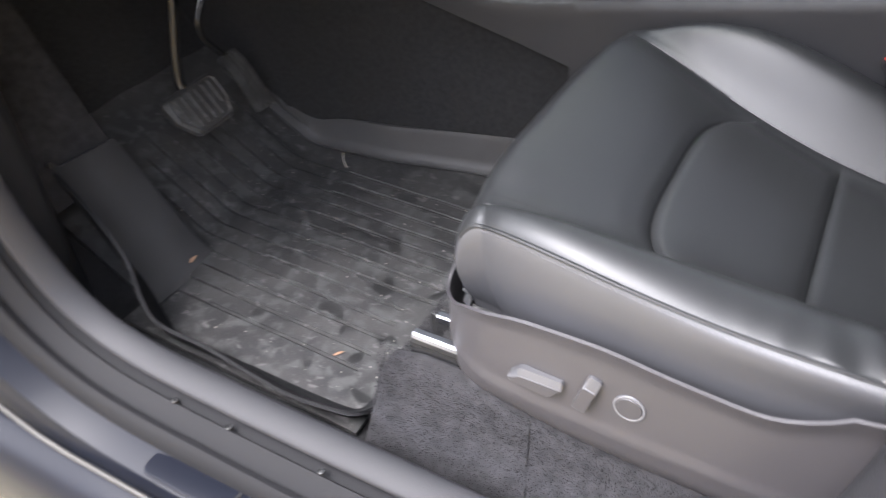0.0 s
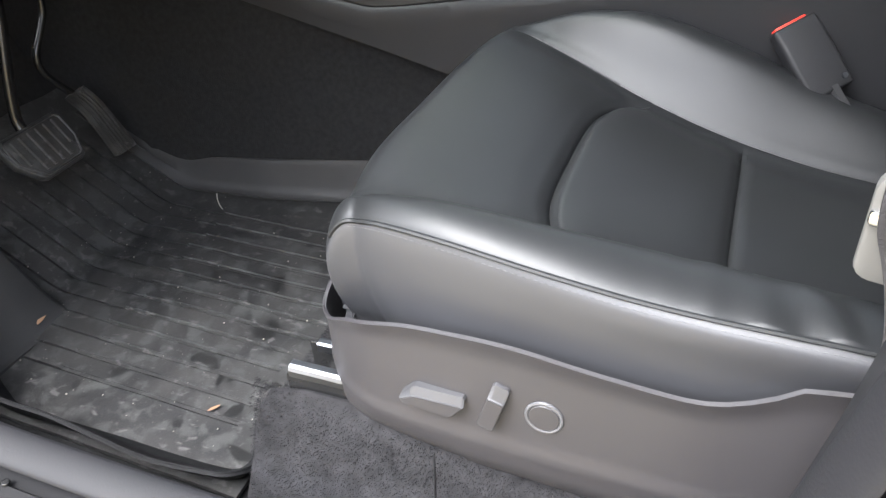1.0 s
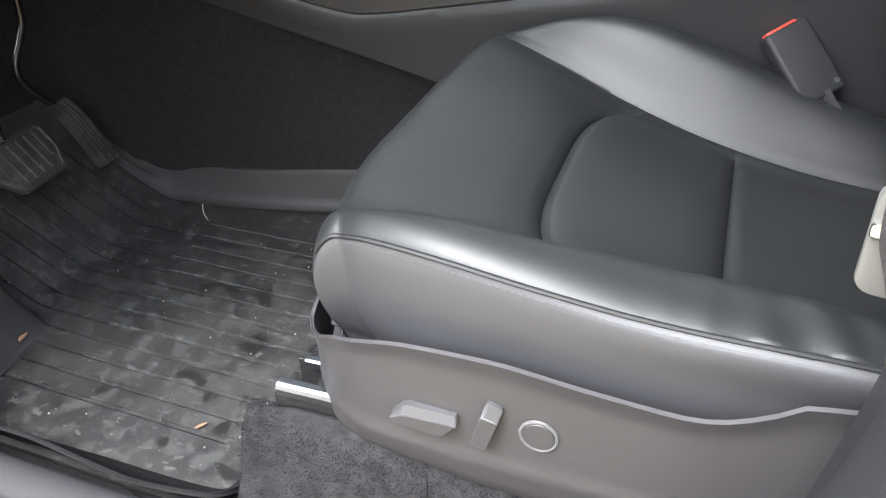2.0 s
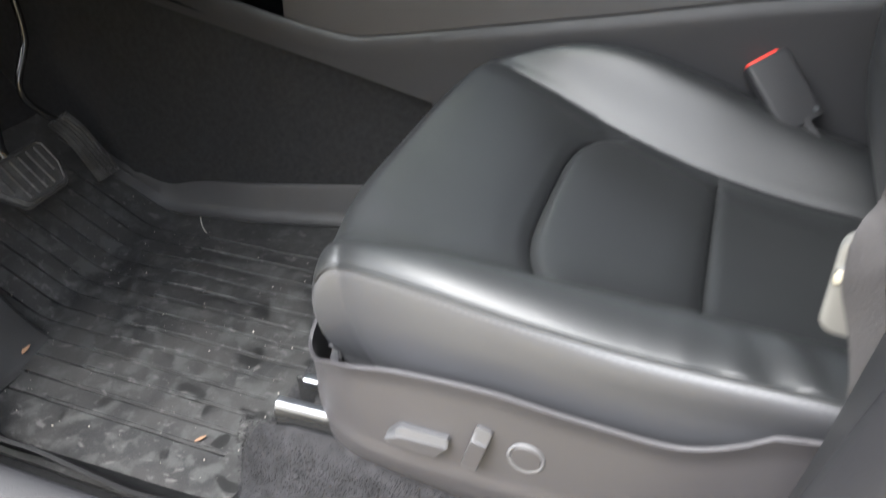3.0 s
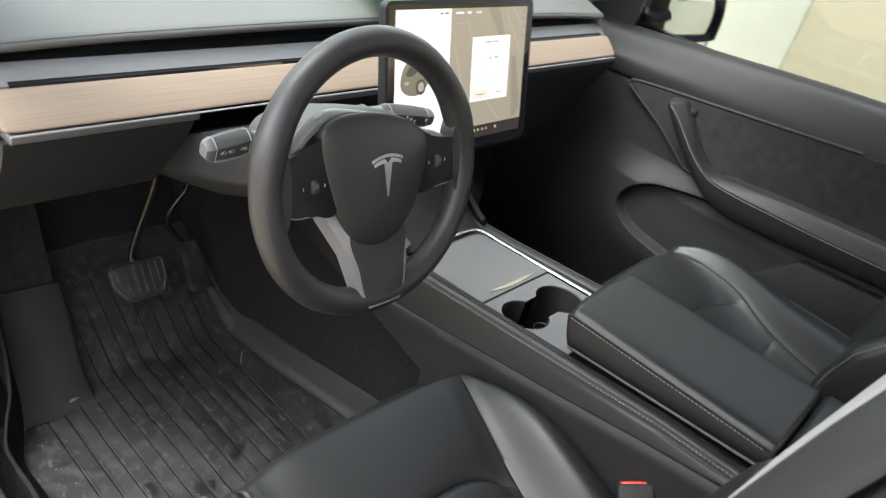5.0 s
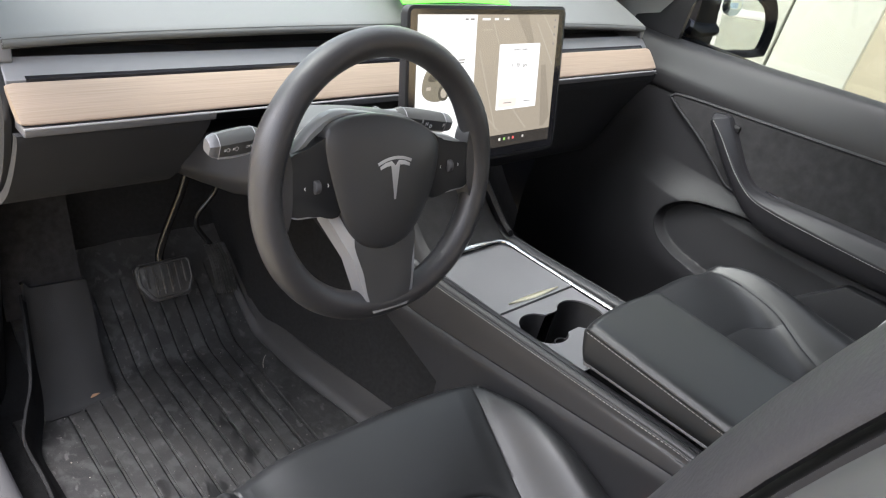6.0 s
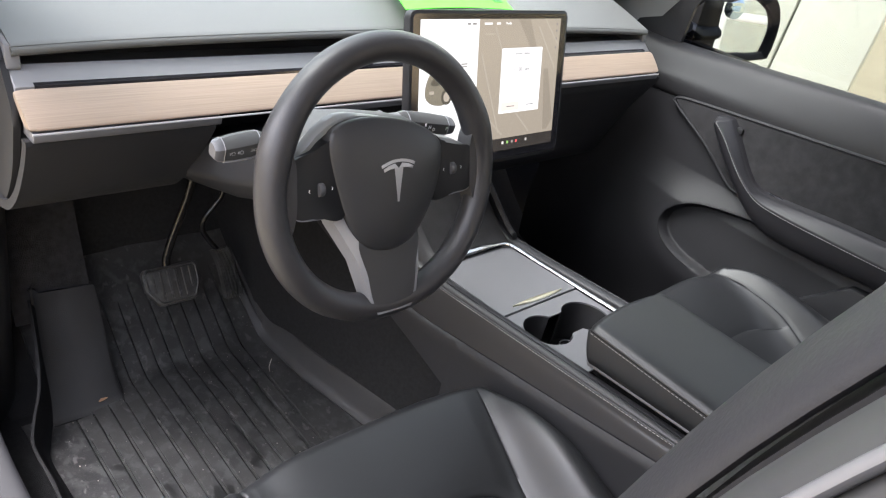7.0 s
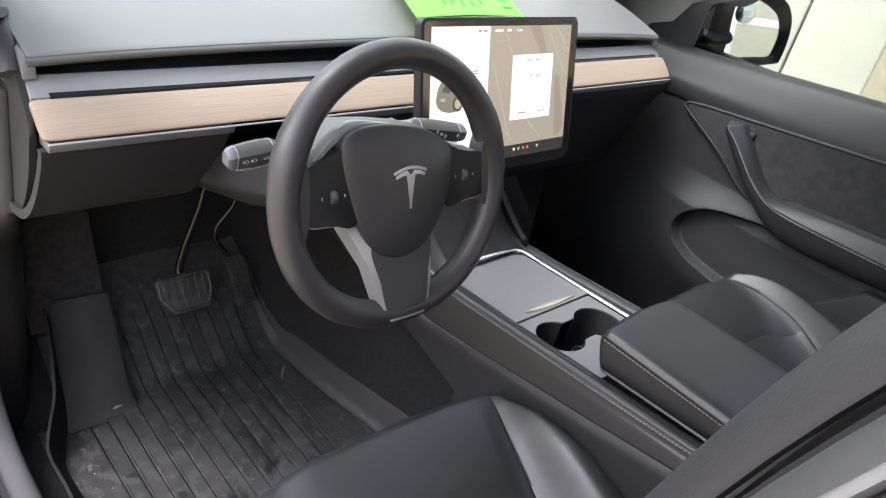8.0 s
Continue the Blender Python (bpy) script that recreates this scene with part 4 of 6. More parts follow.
        ob.matrix_parent_inverse = Matrix.Translation(-scr.location)

    say("Software Update", 0.070, 0.048, 0.0055)
    say("1 : 30   am", 0.070, 0.022, 0.0095)
    say("<", 0.026, 0.048, 0.006)
    for y, w in ((0.0005, 0.086), (-0.005, 0.088), (-0.0105, 0.08), (-0.018, 0.04)):
        flat("text_bar", rect(0.070 - w / 2, y - 0.0005, 0.070 + w / 2, y + 0.0005), 0.0024, emitter("screen_bar", (0.66, 0.64, 0.58), 1.0))
    for x, w in ((0.046, 0.02), (0.097, 0.018)):
        flat("text_bar", rect(x - w / 2, -0.0387, x + w / 2, -0.0373), 0.0029, LIT_GREY)
    flat("text_bar", rect(-0.076, 0.035, -0.062, 0.037), 0.0018, LIT_GREY)
    flat("text_bar", rect(-0.074, 0.031, -0.063, 0.033), 0.0018, LIT_GREY)
    for x, w in ((-0.062, 0.007), (-0.05, 0.009), (-0.018, 0.018), (0.006, 0.009)):
        flat("text_bar", rect(x - w / 2, 0.0945, x + w / 2, 0.0975), 0.0019, LIT_GREY if x < -0.04 else LIT_WHITE)
    say("Profile", 0.030, 0.096, 0.0052, LIT_WHITE)
    flat("text_bar", rect(-0.024, 0.079, -0.002, 0.081), 0.0019, LIT_LINE)
    for y in (0.094, 0.083, 0.07, 0.055):
        flat("map_icon", rounded(0.004, 0.004, 0.0018, 0.158, y), 0.0019, LIT_GREY)
    for x, col in ((0.034, (0.8, 0.75, 0.65)), (0.046, (0.3, 0.55, 0.15)), (0.058, (0.35, 0.28, 0.25)), (0.069, (0.75, 0.12, 0.12)), (0.095, (0.5, 0.47, 0.42))):
        flat("dock_icon", rounded(0.0048, 0.0048, 0.0015, x, -0.099), 0.0017, emitter("dock_icon_light", col, 1.0))
    # drawn car on the driving view
    car_dark, car_mid = emitter("drawn_car_dark", (0.07, 0.065, 0.05), 1.0), emitter("drawn_car_mid", (0.2, 0.18, 0.13), 1.0)
    flat("drawn_car", curve([(-0.150, -0.012), (-0.151, 0.004), (-0.143, 0.022), (-0.125, 0.036), (-0.106, 0.036), (-0.086, 0.022), (-0.083, 0.004), (-0.092, -0.012), (-0.112, -0.024), (-0.136, -0.022)], 40, True), 0.0018, car_mid, "dark car drawn on the screen")
    flat("drawn_car", curve([(-0.140, 0.010), (-0.122, 0.028), (-0.108, 0.030), (-0.112, 0.016), (-0.126, 0.006)], 20, True), 0.0021, car_dark)
    flat("drawn_car", rounded(0.022, 0.024, 0.0105, -0.106, -0.012), 0.0022, car_dark)
    flat("drawn_car", rounded(0.013, 0.015, 0.0062, -0.106, -0.012), 0.0025, LIT_LINE)
    flat("drawn_car", rounded(0.010, 0.005, 0.002, -0.138, -0.004), 0.0022, LIT_LINE)
    bm = bmesh.new()
    block(bm, (0, 0.26, 0.62), (0.12, 0.12, 0.06), 0.012)
    part("mount", bm, SATIN_BLACK, scr)


touchscreen()


def paper_sign():
    sign = thing("paper_sign", "neon green paper sheet with handwriting lying on the dashboard", "paper", at=(0.05, 0.40, 0.735))
    bm = bmesh.new()
    g = np.array([[(-0.10 + 0.26 * u + 0.05 * v, 0.318 + 0.20 * v, 0.7395 + 0.05 * v + 0.004 * math.sin(3 * u)) for v in np.linspace(0, 1, 8)] for u in np.linspace(0, 1, 14)])
    sheet(bm, g, 0.0012)
    part("sheet", bm, GREEN, sign)
    for u0, u1, v0, v1 in ((0.30, 0.32, 0.15, 0.6), (0.37, 0.39, 0.15, 0.6), (0.46, 0.48, 0.12, 0.5), (0.55, 0.57, 0.12, 0.5), (0.64, 0.66, 0.15, 0.55), (0.85, 0.94, 0.1, 0.14), (0.85, 0.94, 0.22, 0.26)):
        bm = bmesh.new()
        sheet(bm, [[(-0.10 + 0.26 * u + 0.05 * v, 0.318 + 0.20 * v, 0.7405 + 0.05 * v + 0.004 * math.sin(3 * u)) for v in (v0, (v0 + v1) / 2, v1)] for u in (u0, (u0 + u1) / 2, u1)], 0.0004)
        part("ink_bar", bm, INK, sign)


paper_sign()


# ---- seats ----
SEAT_Y = np.array((-0.60, -0.50, -0.42, -0.33, -0.24, -0.16, -0.10, -0.06))


def seat_line(y, values):
    fine = curve(list(zip(SEAT_Y, values)), 57)
    return float(np.interp(y, fine[:, 0], fine[:, 1]))


def cushion_section(y):
    """Control points across the cushion at y, from the tunnel side to the door side, in (x, z)."""
    base = seat_line(y, (0.190, 0.200, 0.211, 0.231, 0.258, 0.285, 0.299, 0.301))
    xi = seat_line(y, (-0.256, -0.253, -0.250, -0.242, -0.227, -0.208, -0.191, -0.180))
    ci = seat_line(y, (0.215, 0.238, 0.264, 0.300, 0.324, 0.322, 0.305, 0.290))
    xo = seat_line(y, (-0.535, -0.536, -0.540, -0.552, -0.575, -0.581, -0.580, -0.574))
    so = seat_line(y, (0.240, 0.248, 0.258, 0.277, 0.304, 0.313, 0.311, 0.304))
    co = seat_line(y, (0.288, 0.296, 0.306, 0.317, 0.331, 0.338, 0.331, 0.312))
    xs = seat_line(y, (-0.646, -0.647, -0.648, -0.648, -0.646, -0.639, -0.624, -0.604))
    zs = seat_line(y, (0.296, 0.302, 0.306, 0.309, 0.317, 0.323, 0.318, 0.302))
    rise = ci - base
    return [(-0.144, 0.14), (-0.140, 0.19), (-0.141, ci - 0.046), (-0.150, ci - 0.010), (xi * 0.45 - 0.150 * 0.55, base + 0.92 * rise + 0.004), (xi, base + 0.002),
            (xi - 0.055, base), (-0.385, base + 0.002), (xo + 0.085, base + 0.007), (xo + 0.026, (base + so) / 2 - 0.002), (xo, so), ((xo + xs) / 2, co), (xs, zs), (xs - 0.0005, 0.268), (xs + 0.005, 0.195)]


def front_seam(x):
    return -0.209 - 0.042 * min(1.05, (abs(x + 0.40) / 0.165)) ** 4


def seat(name, label, side, shift):
    """A front seat; side 1 for the driver, -1 mirrored. shift: how far back it is set."""
    top = thing(name, label, "car seat", "front seats", at=(side * -0.385, -0.35 - shift, 0.10))
    ns = 236

    def place(x, y, z):
        return (side * x, y - shift, z)

    # rows follow the cross seams; table of sections along the seat
    ty = np.linspace(-0.66, -0.03, 127)
    table = np.array([curve(cushion_section(min(y, -0.06)), ns) for y in ty])
    rows_y = np.unique(np.r_[np.linspace(-0.60, -0.358, 52), np.linspace(-0.358, -0.209, 44), np.linspace(-0.209, -0.075, 34)])
    fs0 = np.array([front_seam(x) for x in curve(cushion_section(-0.22), ns)[:, 0]])
    grid = []
    for yb in rows_y:
        y = yb + (fs0 + 0.209) * max(0.0, 1 - abs(yb + 0.209) / 0.10)
        f = np.clip((y - ty[0]) / (ty[1] - ty[0]), 0, len(ty) - 2)
        i0 = f.astype(int)
        w = (f - i0)[:, None]
        sec = table[i0, np.arange(ns)] * (1 - w) + table[i0 + 1, np.arange(ns)] * w
        grid.append(np.column_stack([sec[:, 0], y, sec[:, 1]]))
    sec = table[np.argmin(abs(ty + 0.075))]
    for f in np.linspace(0, 1.42, 26)[1:]:
        k = max(0.0, math.cos(f)) ** 0.8
        z = 0.185 + (sec[:, 1] - 0.185) * np.where(sec[:, 1] > 0.185, k, 1.0)
        x = -0.39 + (sec[:, 0] + 0.39) * (1 - 0.05 * (1 - k))
        grid.append(np.column_stack([x, np.full(ns, -0.075 + 0.040 * math.sin(f)), z]))
    g = np.array(grid)
    nu = len(g)
    line_y = np.r_[rows_y, np.full(25, -0.05)]
    # rounded front corners in plan
    g[:, :, 1] -= 0.034 * np.clip(np.abs(g[:, :, 0] + 0.385) / 0.255, 0, 1.05) ** 3 * np.clip((g[:, :, 1] + 0.30) / 0.24, 0, 1)
    # the cover tucks in below the front corners
    tuck = np.clip((g[:, :, 1] + 0.17) / 0.09, 0, 1) * np.clip((0.292 - g[:, :, 2]) / 0.09, 0, 1) ** 2
    g[:, :, 0] += 0.012 * tuck * np.clip((-0.39 - g[:, :, 0]) / 0.15, -1, 1)
    g[:, :, 1] -= 0.018 * tuck
    # seams pull the cover in, panels swell between them
    cols = {q: (ns - 1) * q / 14.0 for q in (5, 10, 12)}
    j = np.arange(ns)
    for q, depth in ((5, 0.0028), (10, 0.0035), (12, 0.0006)):
        d = np.abs(j - cols[q]) * 0.0036
        for i in range(nu):
            g[i, :, 2] -= depth * (1.0 if q != 5 else float(np.clip((-0.07 - line_y[i]) / 0.06, 0, 1))) * np.exp(-((d / 0.005) ** 2))
    inside = (j > cols[5]) & (j < cols[10])
    across = np.clip(np.minimum(j - cols[5], cols[10] - j) / 12, 0, 1)
    soft = np.clip(np.minimum(j - cols[5], cols[10] - j) / 11, 0, 1)
    for i in range(nu):
        y, yb = g[i, :, 1], line_y[i]
        for seam in (-0.209, -0.358):
            g[i, inside, 2] -= (0.006 if side > 0 else 0.0025) * math.exp(-(((yb - seam) / 0.0055) ** 2)) * soft[inside]
        if -0.358 < yb < -0.209:
            g[i, inside, 2] += (0.006 if side > 0 else 0.002) * math.sin(min(1, min(-0.209 - yb, yb + 0.358) / 0.04) * math.pi / 2) * across[inside]
        if yb > -0.209:
            g[i, inside, 2] += (0.004 if side > 0 else 0.002) * min(1, (yb + 0.209) / 0.03) * across[inside]
        # creases on the door-side bolster near the backrest
        b = (j > cols[10] + 3) & (j < cols[12] - 2)
        g[i, b, 2] += (0.0042 if side > 0 else 0.0) * np.array([noise.noise(Vector((yy * 46 + 0.3 * jj / 10, jj * 0.05, 2.0))) for yy, jj in zip(y[b], j[b])]) * np.clip((-y[b] - 0.30) / 0.1, 0, 1)
    cy = np.tile(((line_y[:-1] + line_y[1:]) / 2)[:, None], (1, ns - 1))
    cj = np.tile(np.arange(ns - 1) + 0.5, (nu - 1, 1))
    ins = (cj > cols[5]) & (cj < cols[10])
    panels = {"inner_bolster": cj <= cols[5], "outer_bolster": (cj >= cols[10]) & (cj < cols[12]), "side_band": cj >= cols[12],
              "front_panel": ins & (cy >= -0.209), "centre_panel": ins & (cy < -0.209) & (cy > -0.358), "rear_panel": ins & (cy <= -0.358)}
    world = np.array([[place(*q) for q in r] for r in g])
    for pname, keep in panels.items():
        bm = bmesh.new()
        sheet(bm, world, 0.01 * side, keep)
        # The side band takes the paler colour that stands for doorway light.
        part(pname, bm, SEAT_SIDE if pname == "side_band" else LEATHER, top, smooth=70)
    jc = int(round(cols[12])) + 1
    line = [world[i, jc] + np.array((-0.0006 * side, 0, 0)) for i in range(20, nu - 22)]
    part("stitching", stitches(line, 0.0050, 0.0032, 0.00022), SEAT_THREAD, top, "pale thread along the side seam")
    bm = bmesh.new()
    jc = int(round(cols[12])) - 1
    tube(bm, [world[i, jc] + np.array((0, 0, 0.0006)) for i in range(20, nu - 14)], 0.0018, 6)
    part("piping", bm, LEATHER, top)
    for seam in (-0.215, -0.364):
        r = int(np.argmin(abs(rows_y - seam)))
        lo, hi = int(cols[5]) + 4, int(cols[10]) - 4
        part("seam_stitching", stitches([world[r, q] + np.array((0, 0, 0.0004)) for q in range(lo, hi, 2)], 0.0055, 0.0034, 0.0003), SEAL, top)
    bm = bmesh.new()
    block(bm, (side * -0.39, -0.35 - shift, 0.17), (0.48, 0.48, 0.05), 0.01)
    part("seat_pan", bm, SATIN_BLACK, top)
    # plastic side shield with its controls
    plan = curve([(-0.555, -0.044), (-0.575, -0.046), (-0.595, -0.051), (-0.614, -0.063), (-0.631, -0.079), (-0.643, -0.099), (-0.651, -0.122), (-0.655, -0.16), (-0.657, -0.20), (-0.660, -0.30), (-0.661, -0.42), (-0.655, -0.56)], 110)
    ztop = curve([(-0.039, 0.222), (-0.046, 0.218), (-0.052, 0.215), (-0.064, 0.222), (-0.080, 0.233), (-0.099, 0.246), (-0.125, 0.256), (-0.158, 0.264), (-0.20, 0.267), (-0.236, 0.267), (-0.273, 0.263), (-0.308, 0.260), (-0.342, 0.258), (-0.360, 0.260), (-0.376, 0.266), (-0.392, 0.275), (-0.416, 0.288), (-0.57, 0.300)], 110)
    zbot = curve([(-0.034, 0.146), (-0.050, 0.132), (-0.076, 0.116), (-0.10, 0.118), (-0.12, 0.121), (-0.145, 0.119), (-0.186, 0.115), (-0.232, 0.111), (-0.57, 0.106)], 80)
    grid = []
    for x, y in plan:
        t = np.interp(-y, -ztop[:, 0], ztop[:, 1])
        b = np.interp(-y, -zbot[:, 0], zbot[:, 1])
        col = []
        for w in np.linspace(0, 1, 24):
            z = b + (t - b) * w
            tuck = 0.020 * max(0, 1 - w / 0.28) ** 2 - 0.004 * max(0, (w - 0.9) / 0.1) - 0.002 * math.exp(-(((z - 0.165) / 0.006) ** 2))
            col.append(place(x + tuck, y, z))
        grid.append(col)
    bm = bmesh.new()
    sheet(bm, grid, 0.0032 * side)
    shield = part("side_shield", bm, VALANCE, top, "brown-black plastic seat side shield", smooth=50)
    if side > 0:
        bm = bmesh.new()
        tube(bm, [np.array(c[-1]) + np.array((0.0022, 0, -0.0004)) for c in grid[14:]], 0.0008, 8)
        part("shield_lip", bm, VALANCE, shield)

        def control(cname, outline, drop, cy, cz, tilt, depth):
            """A raised switch: its top face slopes back, and a dark panel sits in its bright front edge."""
            m = Matrix.Translation((-0.6555, cy, cz)) @ Matrix(((0, 0, -1, 0), (-1, 0, 0, 0), (0, 1, 0, 0), (0, 0, 0, 1))) @ pose(0, 0, 0, 0, 0, tilt)
            o = np.array(outline, float)
            c, top = o.mean(0), o[:, 1].max()
            lowered = o.copy()
            lowered[:, 1] -= drop * np.clip((o[:, 1] - top + drop * 1.5) / (drop * 1.5), 0, 1)
            b1 = bmesh.new()
            loft(b1, [[m @ Vector((*q, z)) for q in ring] for ring, z in ((o, -0.004), (o, 0.004), ((o - c) * 0.985 + c, 0.0052), ((lowered - c) * 0.99 + c, depth), ((lowered - c) * 0.93 + c, depth + 0.0008))])
            ob = part(cname, b1, SWITCH, shield, "satin grey seat switch", smooth=25)
            b2 = bmesh.new()
            loft(b2, [[m @ Vector((*q, z)) for q in ring] for ring, z in (((lowered - c) * 0.85 + c, depth), ((lowered - c) * 0.84 + c, depth + 0.0012))])
            part("face", b2, VALANCE, ob)

        control("slide_switch", [(-0.025, -0.004), (-0.0225, -0.0085), (0.014, -0.0125), (0.0175, -0.0105), (0.0265, 0.0055), (0.025, 0.008), (-0.011, 0.0085), (-0.0155, 0.0065)], 0.0065, -0.171, 0.202, 0, 0.0085)
        control("recline_switch", rounded(0.0130, 0.042, 0.003), 0.010, -0.2190, 0.2090, -17, 0.0095)
        bm = bmesh.new()
        ring = np.linspace(0, 2 * math.pi, 40, endpoint=False)
        loft(bm, [[(-0.6555 - d, -0.2550 + r * math.cos(a), 0.2085 + r * 1.06 * math.sin(a)) for a in ring] for r, d in ((0.0112, -0.004), (0.0112, 0.0048), (0.0106, 0.0054))])
        part("lumbar_switch", bm, VALANCE, shield, "round seat switch")
        bm = bmesh.new()
        tube(bm, [(-0.6595, -0.2550 + 0.0126 * math.cos(a), 0.2085 + 0.0134 * math.sin(a)) for a in ring], 0.0015, 8, True)
        part("switch_ring", bm, TRIM_GREY, shield, "satin ring")
    # backrest
    zs = np.linspace(0.235, 0.98, 70)
    nb = 100
    back = []
    for z in zs:
        bol = float(np.interp(z, (0.17, 0.24, 0.295, 0.34, 0.39, 0.44, 0.495, 0.545, 0.58, 0.70, 0.98), (-0.533, -0.506, -0.487, -0.478, -0.477, -0.483, -0.500, -0.535, -0.562, -0.635, -0.79)))
        deep = float(np.interp(z, (0.235, 0.30, 0.45, 0.70, 0.98), (0.012, 0.022, 0.045, 0.05, 0.02)))
        lean = bol - deep
        xe = float(np.interp(z, (0.235, 0.30, 0.40, 0.50, 0.65, 0.85, 0.98), (-0.232, -0.205, -0.190, -0.184, -0.176, -0.170, -0.20)))
        pts = [(xe - 0.015, lean - 0.13), (xe + 0.012, lean - 0.07), (xe + 0.010, bol - 0.034), (xe, bol - 0.002), (xe - 0.040, bol + 0.003), (xe - 0.095, lean + 0.010), (-0.345, lean),
               (-0.385, lean - 0.001), (-0.425, lean)]
        pts += [(-0.77 - q[0], q[1]) for q in pts[5::-1]]
        back.append(np.array([place(x, y, z) for x, y in curve(pts, nb)]))
    back = np.array(back)
    jb = np.arange(nb)
    for q in (3, 5, 9, 11):
        c = (nb - 1) * q / 14
        back[:, :, 1] -= 0.004 * np.exp(-(((jb - c) / 1.4) ** 2))
    rest = None
    cb = np.tile(np.arange(nb - 1) + 0.5, (len(zs) - 1, 1)) / (nb - 1) * 14
    for pname, keep in (("backrest", (cb > 5) & (cb < 9)), ("back_bolster", cb <= 5), ("back_bolster", cb >= 9)):
        bm = bmesh.new()
        sheet(bm, back, -0.012 * side, keep)
        part(pname, bm, LEATHER, top, smooth=70)
    for q in (3, 11):
        c = int(round((nb - 1) * q / 14))
        part("back_stitching", stitches([back[i, c] + np.array((0, 0.0042, 0.001)) for i in range(2, 60)], 0.0055, 0.0036, 0.0006), THREAD, top)
    bm = bmesh.new()
    rings = []
    for z in zs[::6]:
        lean = float(np.interp(z, (0.235, 0.30, 0.44, 0.545, 0.70, 0.98), (-0.54, -0.53, -0.535, -0.585, -0.69, -0.83)))
        rings.append([place(-0.385 + 0.20 * math.cos(a), lean - 0.10 + 0.04 * math.sin(a), z) for a in np.linspace(0, 2 * math.pi, 20, endpoint=False)])
    loft(bm, rings)
    part("back_shell", bm, SATIN_BLACK, top)
    # slide rails: open steel channels with folded lips, notched at the front, and a toothed slider inside
    for x, back in ((-0.605, 0.016), (-0.20, 0.12)):
        y0 = -0.004 - shift - back
        bm = bmesh.new()
        for s in (-1, 1):
            prism(bm, [(s * 0.0225, 0.108), (s * 0.0225, 0.150), (s * 0.0200, 0.150), (s * 0.0200, 0.108)][::s], 0.46, Matrix.Translation((side * x, y0, 0)) @ UPY, 0.0006)
        block(bm, (side * x, y0 - 0.235, 0.112), (0.043, 0.45, 0.006), 0.001)
        rail = part("slide_rail", bm, DARK_STEEL, top, "grey steel seat rail", smooth=12)
        for s in (-1, 1):
            bm = bmesh.new()
            lip = [(0.0232, 0.148), (0.0232, 0.1545), (0.0215, 0.1575), (0.0185, 0.1590), (0.0130, 0.1590), (0.0112, 0.1575), (0.0112, 0.1500), (0.0132, 0.1500), (0.0135, 0.1560), (0.0195, 0.1560), (0.0208, 0.1540), (0.0208, 0.148)]
            prism(bm, [(s * u, z) for u, z in lip][::s], 0.448, Matrix.Translation((side * x, y0 - 0.003 - 0.010 * (s > 0), 0)) @ UPY)
            part("rail_lip", bm, STEEL, rail, "bright folded lip", smooth=12)
        bm = bmesh.new()
        block(bm, (side * x, y0 - 0.25, 0.126), (0.020, 0.44, 0.018), 0.003)
        for k in range(7):
            block(bm, (side * (x + 0.0125), y0 - 0.036 - 0.015 * k, 0.136), (0.010, 0.007, 0.012), 0.001)
        part("rail_core", bm, DARK_STEEL, rail, "black toothed core")
        bm = bmesh.new()
        prism(bm, rounded(0.011, 0.003, 0.001), 0.42, Matrix.Translation((side * (x - 0.003), y0 - 0.022, 0.1375)) @ UPY, 0.0008)
        block(bm, (side * (x - 0.010), y0 - 0.010, 0.126), (0.005, 0.012, 0.024), 0.002)
        part("guide_strip", bm, STEEL, rail)
        bm = bmesh.new()
        block(bm, (side * x, y0 - 0.30, 0.153), (0.018, 0.36, 0.026), 0.004)
        part("rail_slider", bm, DARK_STEEL, rail)
    return top


seat("driver_seat", "black leatherette driver's seat with pale side stitching", 1, 0.0)
seat("passenger_seat", "black leatherette front passenger seat", -1, 0.005)


